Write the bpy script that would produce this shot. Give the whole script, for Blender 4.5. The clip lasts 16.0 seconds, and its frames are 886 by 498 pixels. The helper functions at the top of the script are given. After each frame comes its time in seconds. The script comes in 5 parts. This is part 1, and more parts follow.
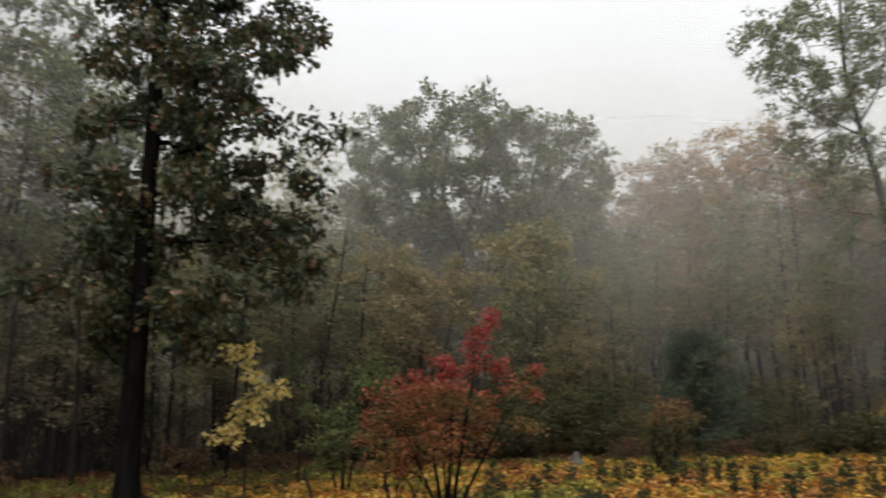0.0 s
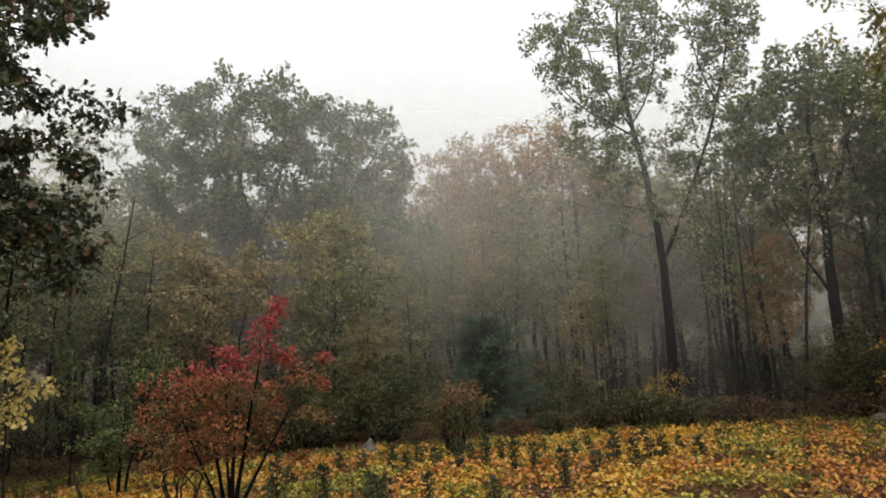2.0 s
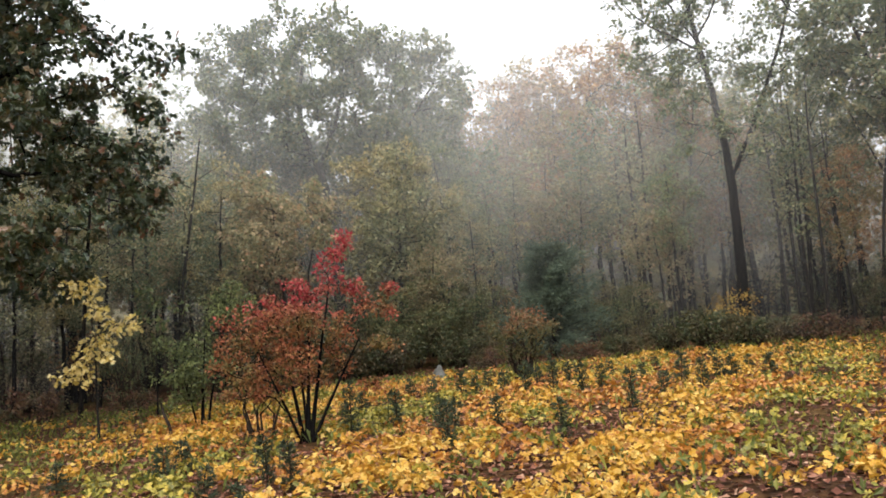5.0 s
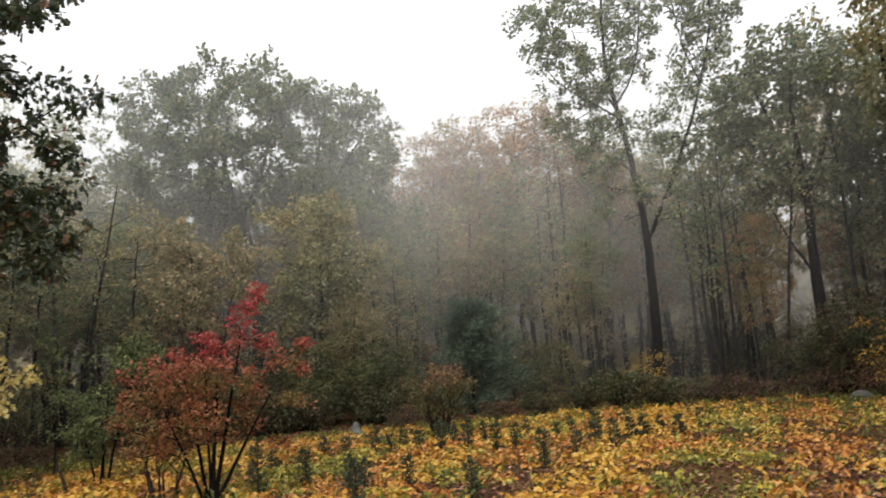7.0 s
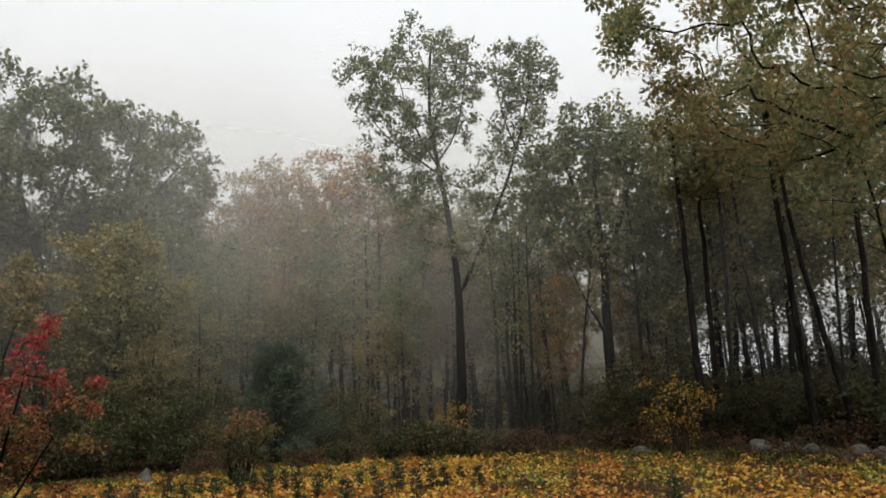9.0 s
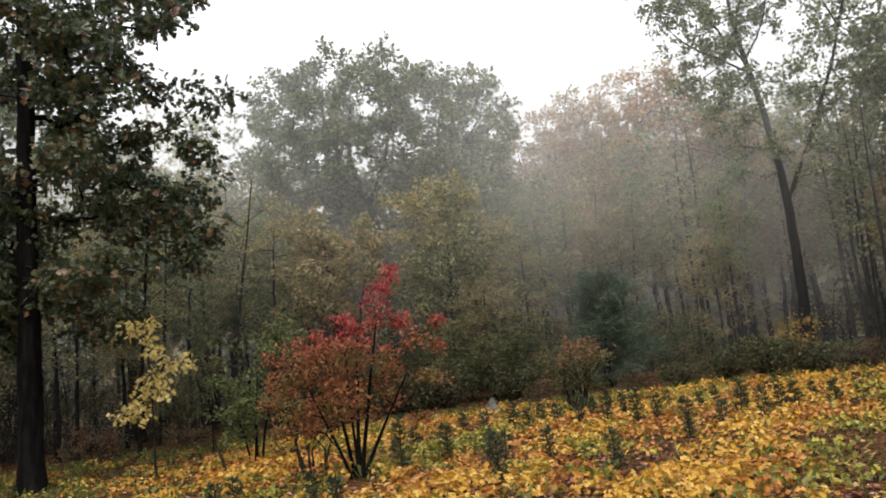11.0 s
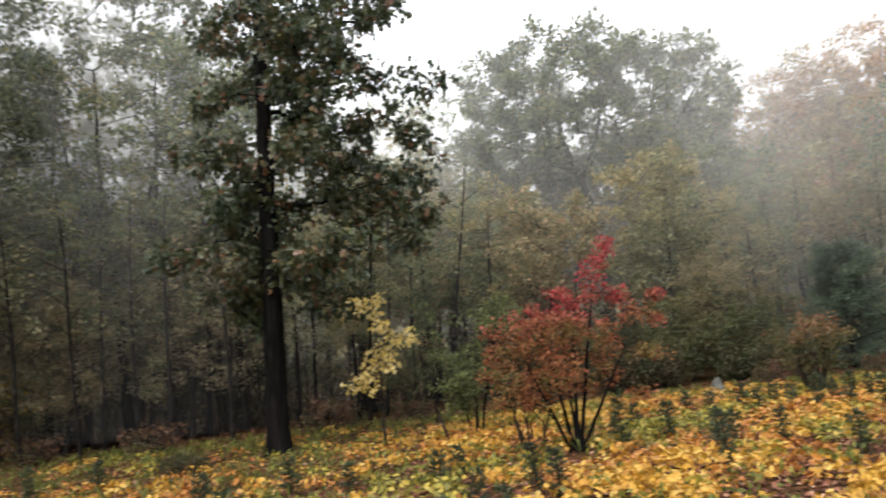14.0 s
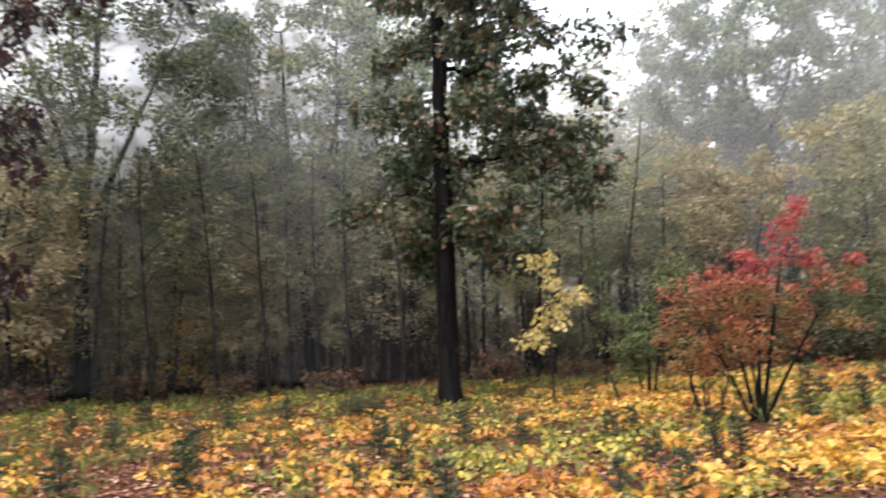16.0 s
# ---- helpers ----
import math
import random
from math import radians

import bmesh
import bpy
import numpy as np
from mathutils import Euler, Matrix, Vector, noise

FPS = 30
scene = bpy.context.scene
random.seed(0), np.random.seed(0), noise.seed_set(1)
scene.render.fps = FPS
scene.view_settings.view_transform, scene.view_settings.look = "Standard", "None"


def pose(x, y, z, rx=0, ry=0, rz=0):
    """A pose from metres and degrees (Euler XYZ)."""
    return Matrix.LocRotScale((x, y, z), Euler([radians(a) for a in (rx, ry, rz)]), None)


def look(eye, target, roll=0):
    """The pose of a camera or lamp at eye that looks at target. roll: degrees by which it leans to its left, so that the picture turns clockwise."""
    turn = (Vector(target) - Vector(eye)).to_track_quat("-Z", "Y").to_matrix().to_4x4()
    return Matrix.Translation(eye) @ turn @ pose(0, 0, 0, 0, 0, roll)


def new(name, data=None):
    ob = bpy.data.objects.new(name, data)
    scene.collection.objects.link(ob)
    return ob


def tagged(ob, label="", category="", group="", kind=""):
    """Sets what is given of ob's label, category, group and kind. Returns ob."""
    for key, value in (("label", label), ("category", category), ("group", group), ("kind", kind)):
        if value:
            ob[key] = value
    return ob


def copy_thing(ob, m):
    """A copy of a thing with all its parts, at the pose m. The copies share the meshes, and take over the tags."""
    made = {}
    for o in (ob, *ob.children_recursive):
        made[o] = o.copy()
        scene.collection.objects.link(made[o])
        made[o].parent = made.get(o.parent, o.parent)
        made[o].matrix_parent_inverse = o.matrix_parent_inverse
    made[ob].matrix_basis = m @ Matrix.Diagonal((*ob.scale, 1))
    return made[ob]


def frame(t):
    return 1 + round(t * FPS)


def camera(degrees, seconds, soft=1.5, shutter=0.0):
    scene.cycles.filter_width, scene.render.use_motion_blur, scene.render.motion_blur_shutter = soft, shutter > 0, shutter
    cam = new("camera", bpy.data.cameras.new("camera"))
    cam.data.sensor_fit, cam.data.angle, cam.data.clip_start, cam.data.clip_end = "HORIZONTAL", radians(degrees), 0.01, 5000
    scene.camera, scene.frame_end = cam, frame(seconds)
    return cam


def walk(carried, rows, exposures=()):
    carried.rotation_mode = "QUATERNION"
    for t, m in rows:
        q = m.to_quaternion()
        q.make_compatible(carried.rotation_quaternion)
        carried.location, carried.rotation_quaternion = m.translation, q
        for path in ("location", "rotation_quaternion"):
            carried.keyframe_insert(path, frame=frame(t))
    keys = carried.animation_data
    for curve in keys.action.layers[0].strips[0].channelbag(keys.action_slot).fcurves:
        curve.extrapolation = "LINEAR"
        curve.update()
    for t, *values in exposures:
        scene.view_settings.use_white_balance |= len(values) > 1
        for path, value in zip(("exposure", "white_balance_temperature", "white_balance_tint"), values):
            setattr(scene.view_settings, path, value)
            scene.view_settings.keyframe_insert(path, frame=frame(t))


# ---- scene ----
cam = camera(58.02, 16.0, soft=1.7, shutter=0.3)
PATH = [
    (0, (-0.319, -0.011, 1.677), (-0.436, 9.762, 3.793), -0.14),
    (0.5, (-0.287, 0.025, 1.690), (-1.750, 9.674, 3.866), -0.49),
    (1, (-0.223, 0.049, 1.681), (-1.642, 9.709, 3.844), -1.03),
    (1.5, (-0.110, 0.062, 1.631), (0.488, 9.817, 3.750), -2.29),
    (2, (-0.061, 0.053, 1.635), (2.233, 9.591, 3.576), -2.76),
    (2.5, (-0.065, 0.028, 1.625), (2.344, 9.590, 3.284), -3.20),
    (3, (-0.038, 0.029, 1.613), (2.353, 9.669, 2.775), -3.68),
    (3.5, (-0.034, 0.026, 1.607), (2.616, 9.624, 2.533), -3.43),
    (4, (-0.078, 0.018, 1.614), (2.405, 9.656, 2.577), -3.45),
    (4.2, (-0.076, 0.038, 1.616), (2.160, 9.732, 2.626), -3.59),
    (6.3, (0.107, -0.067, 1.597), (1.295, 9.772, 2.930), -4.91),
    (6.5, (0.125, -0.046, 1.610), (1.652, 9.730, 3.054), -4.63),
    (7, (0.122, -0.046, 1.650), (2.524, 9.508, 3.365), -3.48),
    (7.5, (0.073, -0.103, 1.660), (3.060, 9.233, 3.641), -2.16),
    (8, (0.046, -0.096, 1.675), (3.543, 9.012, 3.871), -1.41),
    (8.5, (0.019, -0.147, 1.677), (4.128, 8.684, 3.942), -1.82),
    (9, (0.030, -0.109, 1.678), (4.574, 8.531, 3.847), -1.99),
    (9.5, (0.054, -0.088, 1.664), (4.290, 8.767, 3.569), -2.76),
    (10, (0.053, 0.013, 1.682), (2.965, 9.441, 3.301), -4.17),
    (10.2, (0.044, 0.023, 1.669), (2.330, 9.635, 3.214), -4.79),
    (12.3, (0.195, 0.008, 1.494), (0.457, 9.877, 3.089), -4.77),
    (12.5, (0.192, 0.038, 1.500), (0.475, 9.910, 3.068), -4.23),
    (13, (0.177, 0.009, 1.499), (0.385, 9.891, 3.019), -3.15),
    (13.5, (0.163, 0.058, 1.499), (-0.174, 9.936, 3.016), -3.57),
    (14, (0.084, 0.060, 1.487), (-1.724, 9.770, 3.047), -4.42),
    (14.5, (0.028, 0.087, 1.469), (-3.369, 9.381, 2.913), -4.74),
    (15, (-0.077, 0.112, 1.460), (-4.758, 8.868, 2.652), -4.69),
    (15.5, (-0.062, 0.086, 1.442), (-4.992, 8.722, 2.499), -3.99),
    (16, (-0.054, 0.031, 1.487), (-3.875, 9.202, 2.625), -1.59),
]
# seconds, stops and white balance: the camera reads the sky and the shaded wood differently
EXPOSURES = [(0, -0.2, 6500, 10), (0.5, -0.08, 6500, 10), (1, 0.1, 6500, 10), (1.5, 0.05, 6500, 10), (2, -0.02, 6500, 10), (2.5, -0.06, 6500, 10), (3, 0.42, 6500, 10), (3.5, 0.72, 6150, 13.5), (4.2, 0.72, 6150, 13.5), (6.3, 0.62, 6325, 11.8), (7, 0.3, 6350, 11.5), (7.5, 0.18, 6425, 10.8), (8, -0.32, 6500, 10), (8.5, -0.54, 6500, 10), (9, -0.28, 6500, 10), (9.5, 0.02, 6417, 10.8), (10.2, 0.22, 6300, 12), (12.3, 0.57, 6300, 12), (14, 0.72, 6200, 13), (14.5, 0.94, 6050, 15), (15, 1.1, 6100, 15.5), (15.5, 1.22, 6000, 16), (16, 1.3, 5950, 17)]
walk(cam, [(t, look(e, g, r)) for t, e, g, r in PATH], EXPOSURES)

# ---- world, sun and exposure: a bright overcast, misty sky ----
world = bpy.data.worlds.new("overcast")
scene.world = world
world.use_nodes = True
wn, wl = world.node_tree.nodes, world.node_tree.links
wn.clear()
sky = wn.new("ShaderNodeTexSky")
sky.sky_type, sky.sun_disc = "NISHITA", False
sky.sun_elevation, sky.sun_rotation = radians(56), radians(208)
sky.dust_density, sky.air_density = 6.0, 1.0
bg_sky, bg_cloud, add = wn.new("ShaderNodeBackground"), wn.new("ShaderNodeBackground"), wn.new("ShaderNodeAddShader")
bg_sky.inputs["Strength"].default_value = 0.012
bg_cloud.inputs["Color"].default_value = (0.965, 0.985, 1.0, 1)
bg_cloud.inputs["Strength"].default_value = 1.22
w_out = wn.new("ShaderNodeOutputWorld")
wl.new(sky.outputs[0], bg_sky.inputs["Color"])
wl.new(bg_sky.outputs[0], add.inputs[0])
wl.new(bg_cloud.outputs[0], add.inputs[1])
wl.new(add.outputs[0], w_out.inputs["Surface"])

sun = new("sun", bpy.data.lights.new("sun", "SUN"))
sun.data.energy, sun.data.angle, sun.data.color = 2.7, radians(40), (1.0, 0.92, 0.80)
sun.matrix_world = look((-8.6, -16.2, 27), (0, 0, 0))


# ---- materials ----
def material(name):
    m = bpy.data.materials.new(name)
    m.use_nodes = True
    return m, m.node_tree.nodes, m.node_tree.links, m.node_tree.nodes["Principled BSDF"]


def ramp(nodes, stops):
    r = nodes.new("ShaderNodeValToRGB")
    while len(r.color_ramp.elements) < len(stops):
        r.color_ramp.elements.new(0.5)
    for e, (p, c) in zip(r.color_ramp.elements, stops):
        e.position, e.color = p, (*c, 1)
    return r


def noise_node(nodes, links, scale, detail=4, space="Object"):
    tc, n = nodes.new("ShaderNodeTexCoord"), nodes.new("ShaderNodeTexNoise")
    n.inputs["Scale"].default_value, n.inputs["Detail"].default_value = scale, detail
    links.new(tc.outputs[space], n.inputs["Vector"])
    return n


def leaf_material(name, stops, patch=None, patch_scale=0.4, rough=0.55, gleam=0.3, through_light=0.42, top=None):
    """Leaves that differ one by one; patch: a second set of colours, in drifts; top: a colour and two heights between which it takes over."""
    m, n, l, b = material(name)
    geo = n.new("ShaderNodeNewGeometry")
    col = ramp(n, stops)
    l.new(geo.outputs["Random Per Island"], col.inputs[0])
    out = col.outputs[0]
    if patch:
        p = ramp(n, patch)
        l.new(geo.outputs["Random Per Island"], p.inputs[0])
        no = noise_node(n, l, patch_scale, 3)
        sharp = ramp(n, [(0.44, (0, 0, 0)), (0.6, (1, 1, 1))])
        l.new(no.outputs["Fac"], sharp.inputs[0])
        mx = n.new("ShaderNodeMixRGB")
        l.new(sharp.outputs[0], mx.inputs[0])
        l.new(out, mx.inputs[1])
        l.new(p.outputs[0], mx.inputs[2])
        out = mx.outputs[0]
    if top:
        tc, sep, mr = n.new("ShaderNodeTexCoord"), n.new("ShaderNodeSeparateXYZ"), n.new("ShaderNodeMapRange")
        l.new(tc.outputs["Object"], sep.inputs[0])
        add_n = n.new("ShaderNodeMath")
        no = noise_node(n, l, 1.6, 2)
        add_n.operation = "MULTIPLY_ADD"
        add_n.inputs[1].default_value = 2.2
        l.new(no.outputs["Fac"], add_n.inputs[0])
        l.new(sep.outputs["Z"], add_n.inputs[2])
        l.new(add_n.outputs[0], mr.inputs["Value"])
        mr.inputs["From Min"].default_value, mr.inputs["From Max"].default_value = top[1] + 1.1, top[2] + 1.1
        p = ramp(n, top[0])
        l.new(geo.outputs["Random Per Island"], p.inputs[0])
        mx = n.new("ShaderNodeMixRGB")
        l.new(mr.outputs[0], mx.inputs[0])
        l.new(out, mx.inputs[1])
        l.new(p.outputs[0], mx.inputs[2])
        out = mx.outputs[0]
    info, hsv, val = n.new("ShaderNodeObjectInfo"), n.new("ShaderNodeHueSaturation"), n.new("ShaderNodeMapRange")
    val.inputs["To Min"].default_value, val.inputs["To Max"].default_value = 0.8, 1.2
    l.new(info.outputs["Random"], val.inputs["Value"])
    l.new(val.outputs[0], hsv.inputs["Value"])
    l.new(out, hsv.inputs["Color"])
    l.new(hsv.outputs[0], b.inputs["Base Color"])
    b.inputs["Roughness"].default_value = rough
    b.inputs["Specular IOR Level"].default_value = gleam
    t, mix = n.new("ShaderNodeBsdfTranslucent"), n.new("ShaderNodeMixShader")
    l.new(hsv.outputs[0], t.inputs["Color"])
    mix.inputs[0].default_value = through_light
    l.new(b.outputs[0], mix.inputs[1])
    l.new(t.outputs[0], mix.inputs[2])
    l.new(mix.outputs[0], n["Material Output"].inputs["Surface"])
    return m


def bark_material(name, dark, light, scale=9.0, lichen=0.0):
    m, n, l, b = material(name)
    tc, mp, no = n.new("ShaderNodeTexCoord"), n.new("ShaderNodeMapping"), n.new("ShaderNodeTexNoise")
    mp.inputs["Scale"].default_value = (1, 1, 0.18)
    no.inputs["Scale"].default_value, no.inputs["Detail"].default_value = scale, 6
    l.new(tc.outputs["Object"], mp.inputs["Vector"])
    l.new(mp.outputs[0], no.inputs["Vector"])
    col = ramp(n, [(0.38, dark), (0.68, light)])
    l.new(no.outputs["Fac"], col.inputs[0])
    spots = noise_node(n, l, 3.1, 5)
    sp = ramp(n, [(0.6, (0, 0, 0)), (0.68, (lichen, lichen, lichen))])
    l.new(spots.outputs["Fac"], sp.inputs[0])
    mx = n.new("ShaderNodeMixRGB")
    mx.inputs[2].default_value = (0.2, 0.21, 0.18, 1)
    l.new(sp.outputs[0], mx.inputs[0])
    l.new(col.outputs[0], mx.inputs[1])
    l.new(mx.outputs[0], b.inputs["Base Color"])
    b.inputs["Roughness"].default_value = 0.9
    b.inputs["Specular IOR Level"].default_value = 0.05
    bump = n.new("ShaderNodeBump")
    bump.inputs["Strength"].default_value, bump.inputs["Distance"].default_value = 0.9, 0.04
    l.new(no.outputs["Fac"], bump.inputs["Height"])
    l.new(bump.outputs[0], b.inputs["Normal"])
    return m


GREENS = [(0.0, (0.066, 0.095, 0.045)), (0.5, (0.137, 0.170, 0.077)), (0.85, (0.214, 0.230, 0.099)), (1.0, (0.296, 0.255, 0.112))]
M_OAK = leaf_material("oak_leaves", [(0.0, (0.019, 0.033, 0.015)), (0.6, (0.041, 0.061, 0.025)), (0.9, (0.078, 0.090, 0.032)), (0.98, (0.146, 0.066, 0.032))],
                      patch=[(0.0, (0.030, 0.043, 0.018)), (0.6, (0.064, 0.072, 0.028)), (1.0, (0.13, 0.075, 0.034))], patch_scale=0.55, rough=0.34, gleam=0.45, through_light=0.3)
M_GREEN = leaf_material("green_leaves", GREENS, rough=0.45, gleam=0.5)
M_DEEP = leaf_material("deep_olive_leaves", [(0.0, (0.132, 0.161, 0.078)), (0.6, (0.243, 0.270, 0.124)), (0.9, (0.348, 0.319, 0.144)), (1.0, (0.453, 0.270, 0.124))],
                       patch=[(0.0, (0.161, 0.154, 0.064)), (0.7, (0.287, 0.223, 0.094)), (1.0, (0.430, 0.223, 0.103))], patch_scale=0.25, through_light=0.5)
M_OLIVE = leaf_material("olive_leaves", [(0.0, (0.118, 0.135, 0.073)), (0.6, (0.236, 0.244, 0.123)), (1.0, (0.378, 0.336, 0.169))],
                        patch=[(0.0, (0.212, 0.189, 0.086)), (1.0, (0.422, 0.324, 0.137))], patch_scale=0.3)
M_RUSSET = leaf_material("russet_leaves", [(0.0, (0.166, 0.089, 0.042)), (0.6, (0.309, 0.160, 0.072)), (1.0, (0.404, 0.237, 0.096))],
                         patch=[(0.0, (0.130, 0.125, 0.050)), (0.7, (0.237, 0.190, 0.072)), (1.0, (0.333, 0.225, 0.084))], patch_scale=0.35)
M_YELLOWGREEN = leaf_material("turning_leaves", [(0.0, (0.153, 0.149, 0.083)), (0.5, (0.275, 0.230, 0.126)), (1.0, (0.377, 0.273, 0.151))],
                              patch=[(0.0, (0.128, 0.142, 0.070)), (0.7, (0.254, 0.228, 0.110)), (1.0, (0.370, 0.217, 0.125))], patch_scale=0.5)
M_BRIGHT = leaf_material("yellow_leaves", [(0.0, (0.55, 0.42, 0.10)), (0.5, (0.76, 0.60, 0.20)), (1.0, (0.85, 0.73, 0.38))], through_light=0.45)
M_ORANGE = leaf_material("orange_leaves", [(0.0, (0.36, 0.17, 0.03)), (0.6, (0.52, 0.29, 0.05)), (1.0, (0.6, 0.42, 0.09))],
                         patch=[(0.0, (0.20, 0.16, 0.04)), (1.0, (0.42, 0.30, 0.07))], patch_scale=1.2)
M_RED = leaf_material("red_leaves", [(0.0, (0.12, 0.06, 0.025)), (0.4, (0.29, 0.095, 0.043)), (0.75, (0.38, 0.13, 0.062)), (1.0, (0.42, 0.22, 0.08))],
                      patch=[(0.0, (0.085, 0.08, 0.026)), (0.6, (0.20, 0.15, 0.048)), (1.0, (0.34, 0.20, 0.07))], patch_scale=1.9,
                      top=([(0.0, (0.26, 0.035, 0.03)), (0.5, (0.46, 0.055, 0.062)), (1.0, (0.52, 0.15, 0.12))], 1.75, 2.5), through_light=0.4, rough=0.5, gleam=0.22)
M_SHRUBGREEN = leaf_material("shrub_leaves", [(0.0, (0.051, 0.068, 0.027)), (0.6, (0.106, 0.131, 0.046)), (1.0, (0.202, 0.216, 0.074))], through_light=0.35)
M_RUST = leaf_material("rust_shrub_leaves", [(0.0, (0.05, 0.06, 0.024)), (0.5, (0.10, 0.10, 0.036)), (1.0, (0.17, 0.13, 0.05))],
                       top=([(0.0, (0.16, 0.08, 0.04)), (0.6, (0.28, 0.115, 0.065)), (1.0, (0.34, 0.19, 0.10))], 1.2, 1.75))
M_DARKGREEN = leaf_material("dark_shrub_leaves", [(0.0, (0.024, 0.034, 0.014)), (0.6, (0.05, 0.062, 0.025)), (1.0, (0.11, 0.10, 0.04))],
                            patch=[(0.0, (0.05, 0.042, 0.02)), (1.0, (0.12, 0.085, 0.04))], patch_scale=0.9, rough=0.5, gleam=0.3)
M_GREYOAK = leaf_material("grey_oak_leaves", [(0.0, (0.057, 0.073, 0.043)), (0.6, (0.111, 0.129, 0.072)), (1.0, (0.210, 0.199, 0.106))])
M_TAWNY = leaf_material("tawny_leaves", [(0.0, (0.138, 0.126, 0.075)), (0.6, (0.270, 0.240, 0.143)), (1.0, (0.391, 0.306, 0.176))])
M_DUSK = leaf_material("dusky_bush_leaves", [(0.0, (0.042, 0.060, 0.026)), (0.6, (0.084, 0.102, 0.043)), (1.0, (0.156, 0.150, 0.060))],
                       patch=[(0.0, (0.072, 0.066, 0.030)), (1.0, (0.168, 0.132, 0.060))], patch_scale=0.8)
M_BRAMBLE = leaf_material("bramble_leaves", [(0.0, (0.05, 0.026, 0.018)), (0.6, (0.12, 0.055, 0.033)), (1.0, (0.19, 0.105, 0.05))],
                          patch=[(0.0, (0.035, 0.04, 0.018)), (1.0, (0.10, 0.085, 0.035))], patch_scale=0.9)
M_BROWN = leaf_material("brown_oak_leaves", [(0.0, (0.02, 0.013, 0.014)), (0.6, (0.045, 0.024, 0.023)), (1.0, (0.09, 0.043, 0.034))])
M_FIR = leaf_material("fir_needles", [(0.0, (0.018, 0.03, 0.014)), (0.6, (0.038, 0.055, 0.026)), (1.0, (0.08, 0.09, 0.04))], through_light=0.15)
M_PINE = leaf_material("pine_needles", [(0.0, (0.042, 0.063, 0.042)), (0.7, (0.077, 0.105, 0.070)), (1.0, (0.119, 0.140, 0.084))], through_light=0.15)
M_FIELD = leaf_material("yellow_field_leaves", [(0.0, (0.227, 0.099, 0.015)), (0.22, (0.416, 0.212, 0.023)), (0.7, (0.492, 0.288, 0.034)), (1.0, (0.530, 0.378, 0.099))], rough=0.45, gleam=0.4, through_light=0.3)
M_FIELD2 = leaf_material("orange_field_leaves", [(0.0, (0.121, 0.041, 0.013)), (0.3, (0.318, 0.114, 0.015)), (0.7, (0.454, 0.189, 0.030)), (1.0, (0.515, 0.288, 0.084))], rough=0.45, gleam=0.4, through_light=0.3)
M_FIELD3 = leaf_material("green_field_leaves", [(0.0, (0.10, 0.10, 0.02)), (0.4, (0.22, 0.20, 0.03)), (0.8, (0.36, 0.30, 0.045)), (1.0, (0.48, 0.36, 0.055))], rough=0.45, gleam=0.4, through_light=0.3)
M_WEED = leaf_material("weed_leaves", [(0.0, (0.06, 0.075, 0.018)), (0.6, (0.13, 0.15, 0.03)), (1.0, (0.25, 0.24, 0.045))])
M_LITTER = leaf_material("fallen_leaves", [(0.0, (0.05, 0.02, 0.014)), (0.5, (0.14, 0.052, 0.03)), (0.85, (0.25, 0.115, 0.07)), (1.0, (0.40, 0.26, 0.17))], rough=0.65, gleam=0.15, through_light=0.1)
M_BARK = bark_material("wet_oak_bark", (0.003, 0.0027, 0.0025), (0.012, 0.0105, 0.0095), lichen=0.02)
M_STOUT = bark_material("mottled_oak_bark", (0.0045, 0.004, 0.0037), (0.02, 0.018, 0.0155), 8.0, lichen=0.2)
M_BARK2 = bark_material("grey_bark", (0.008, 0.007, 0.006), (0.032, 0.028, 0.024), lichen=0.15)
M_STEM = bark_material("dark_stem_bark", (0.018, 0.014, 0.011), (0.06, 0.046, 0.035), 14)


M_RAIL = bark_material("weathered_rails", (0.25, 0.24, 0.22), (0.42, 0.41, 0.38), 6)


def ground_material():
    m, n, l, b = material("leaf_littered_soil")
    a, c = noise_node(n, l, 0.25, 5), noise_node(n, l, 9, 8)
    ca = ramp(n, [(0.32, (0.038, 0.019, 0.009)), (0.5, (0.062, 0.033, 0.013)), (0.6, (0.062, 0.05, 0.016)), (0.78, (0.075, 0.068, 0.02))])
    cc = ramp(n, [(0.35, (0.3, 0.26, 0.24)), (0.65, (1.3, 1.2, 1.05))])
    mx = n.new("ShaderNodeMixRGB")
    mx.blend_type, mx.inputs[0].default_value = "MULTIPLY", 1
    l.new(a.outputs["Fac"], ca.inputs[0])
    l.new(c.outputs["Fac"], cc.inputs[0])
    l.new(ca.outputs[0], mx.inputs[1])
    l.new(cc.outputs[0], mx.inputs[2])
    l.new(mx.outputs[0], b.inputs["Base Color"])
    b.inputs["Specular IOR Level"].default_value = 0.1
    b.inputs["Roughness"].default_value = 0.9
    bump = n.new("ShaderNodeBump")
    bump.inputs["Distance"].default_value = 0.05
    l.new(c.outputs["Fac"], bump.inputs["Height"])
    l.new(bump.outputs[0], b.inputs["Normal"])
    return m


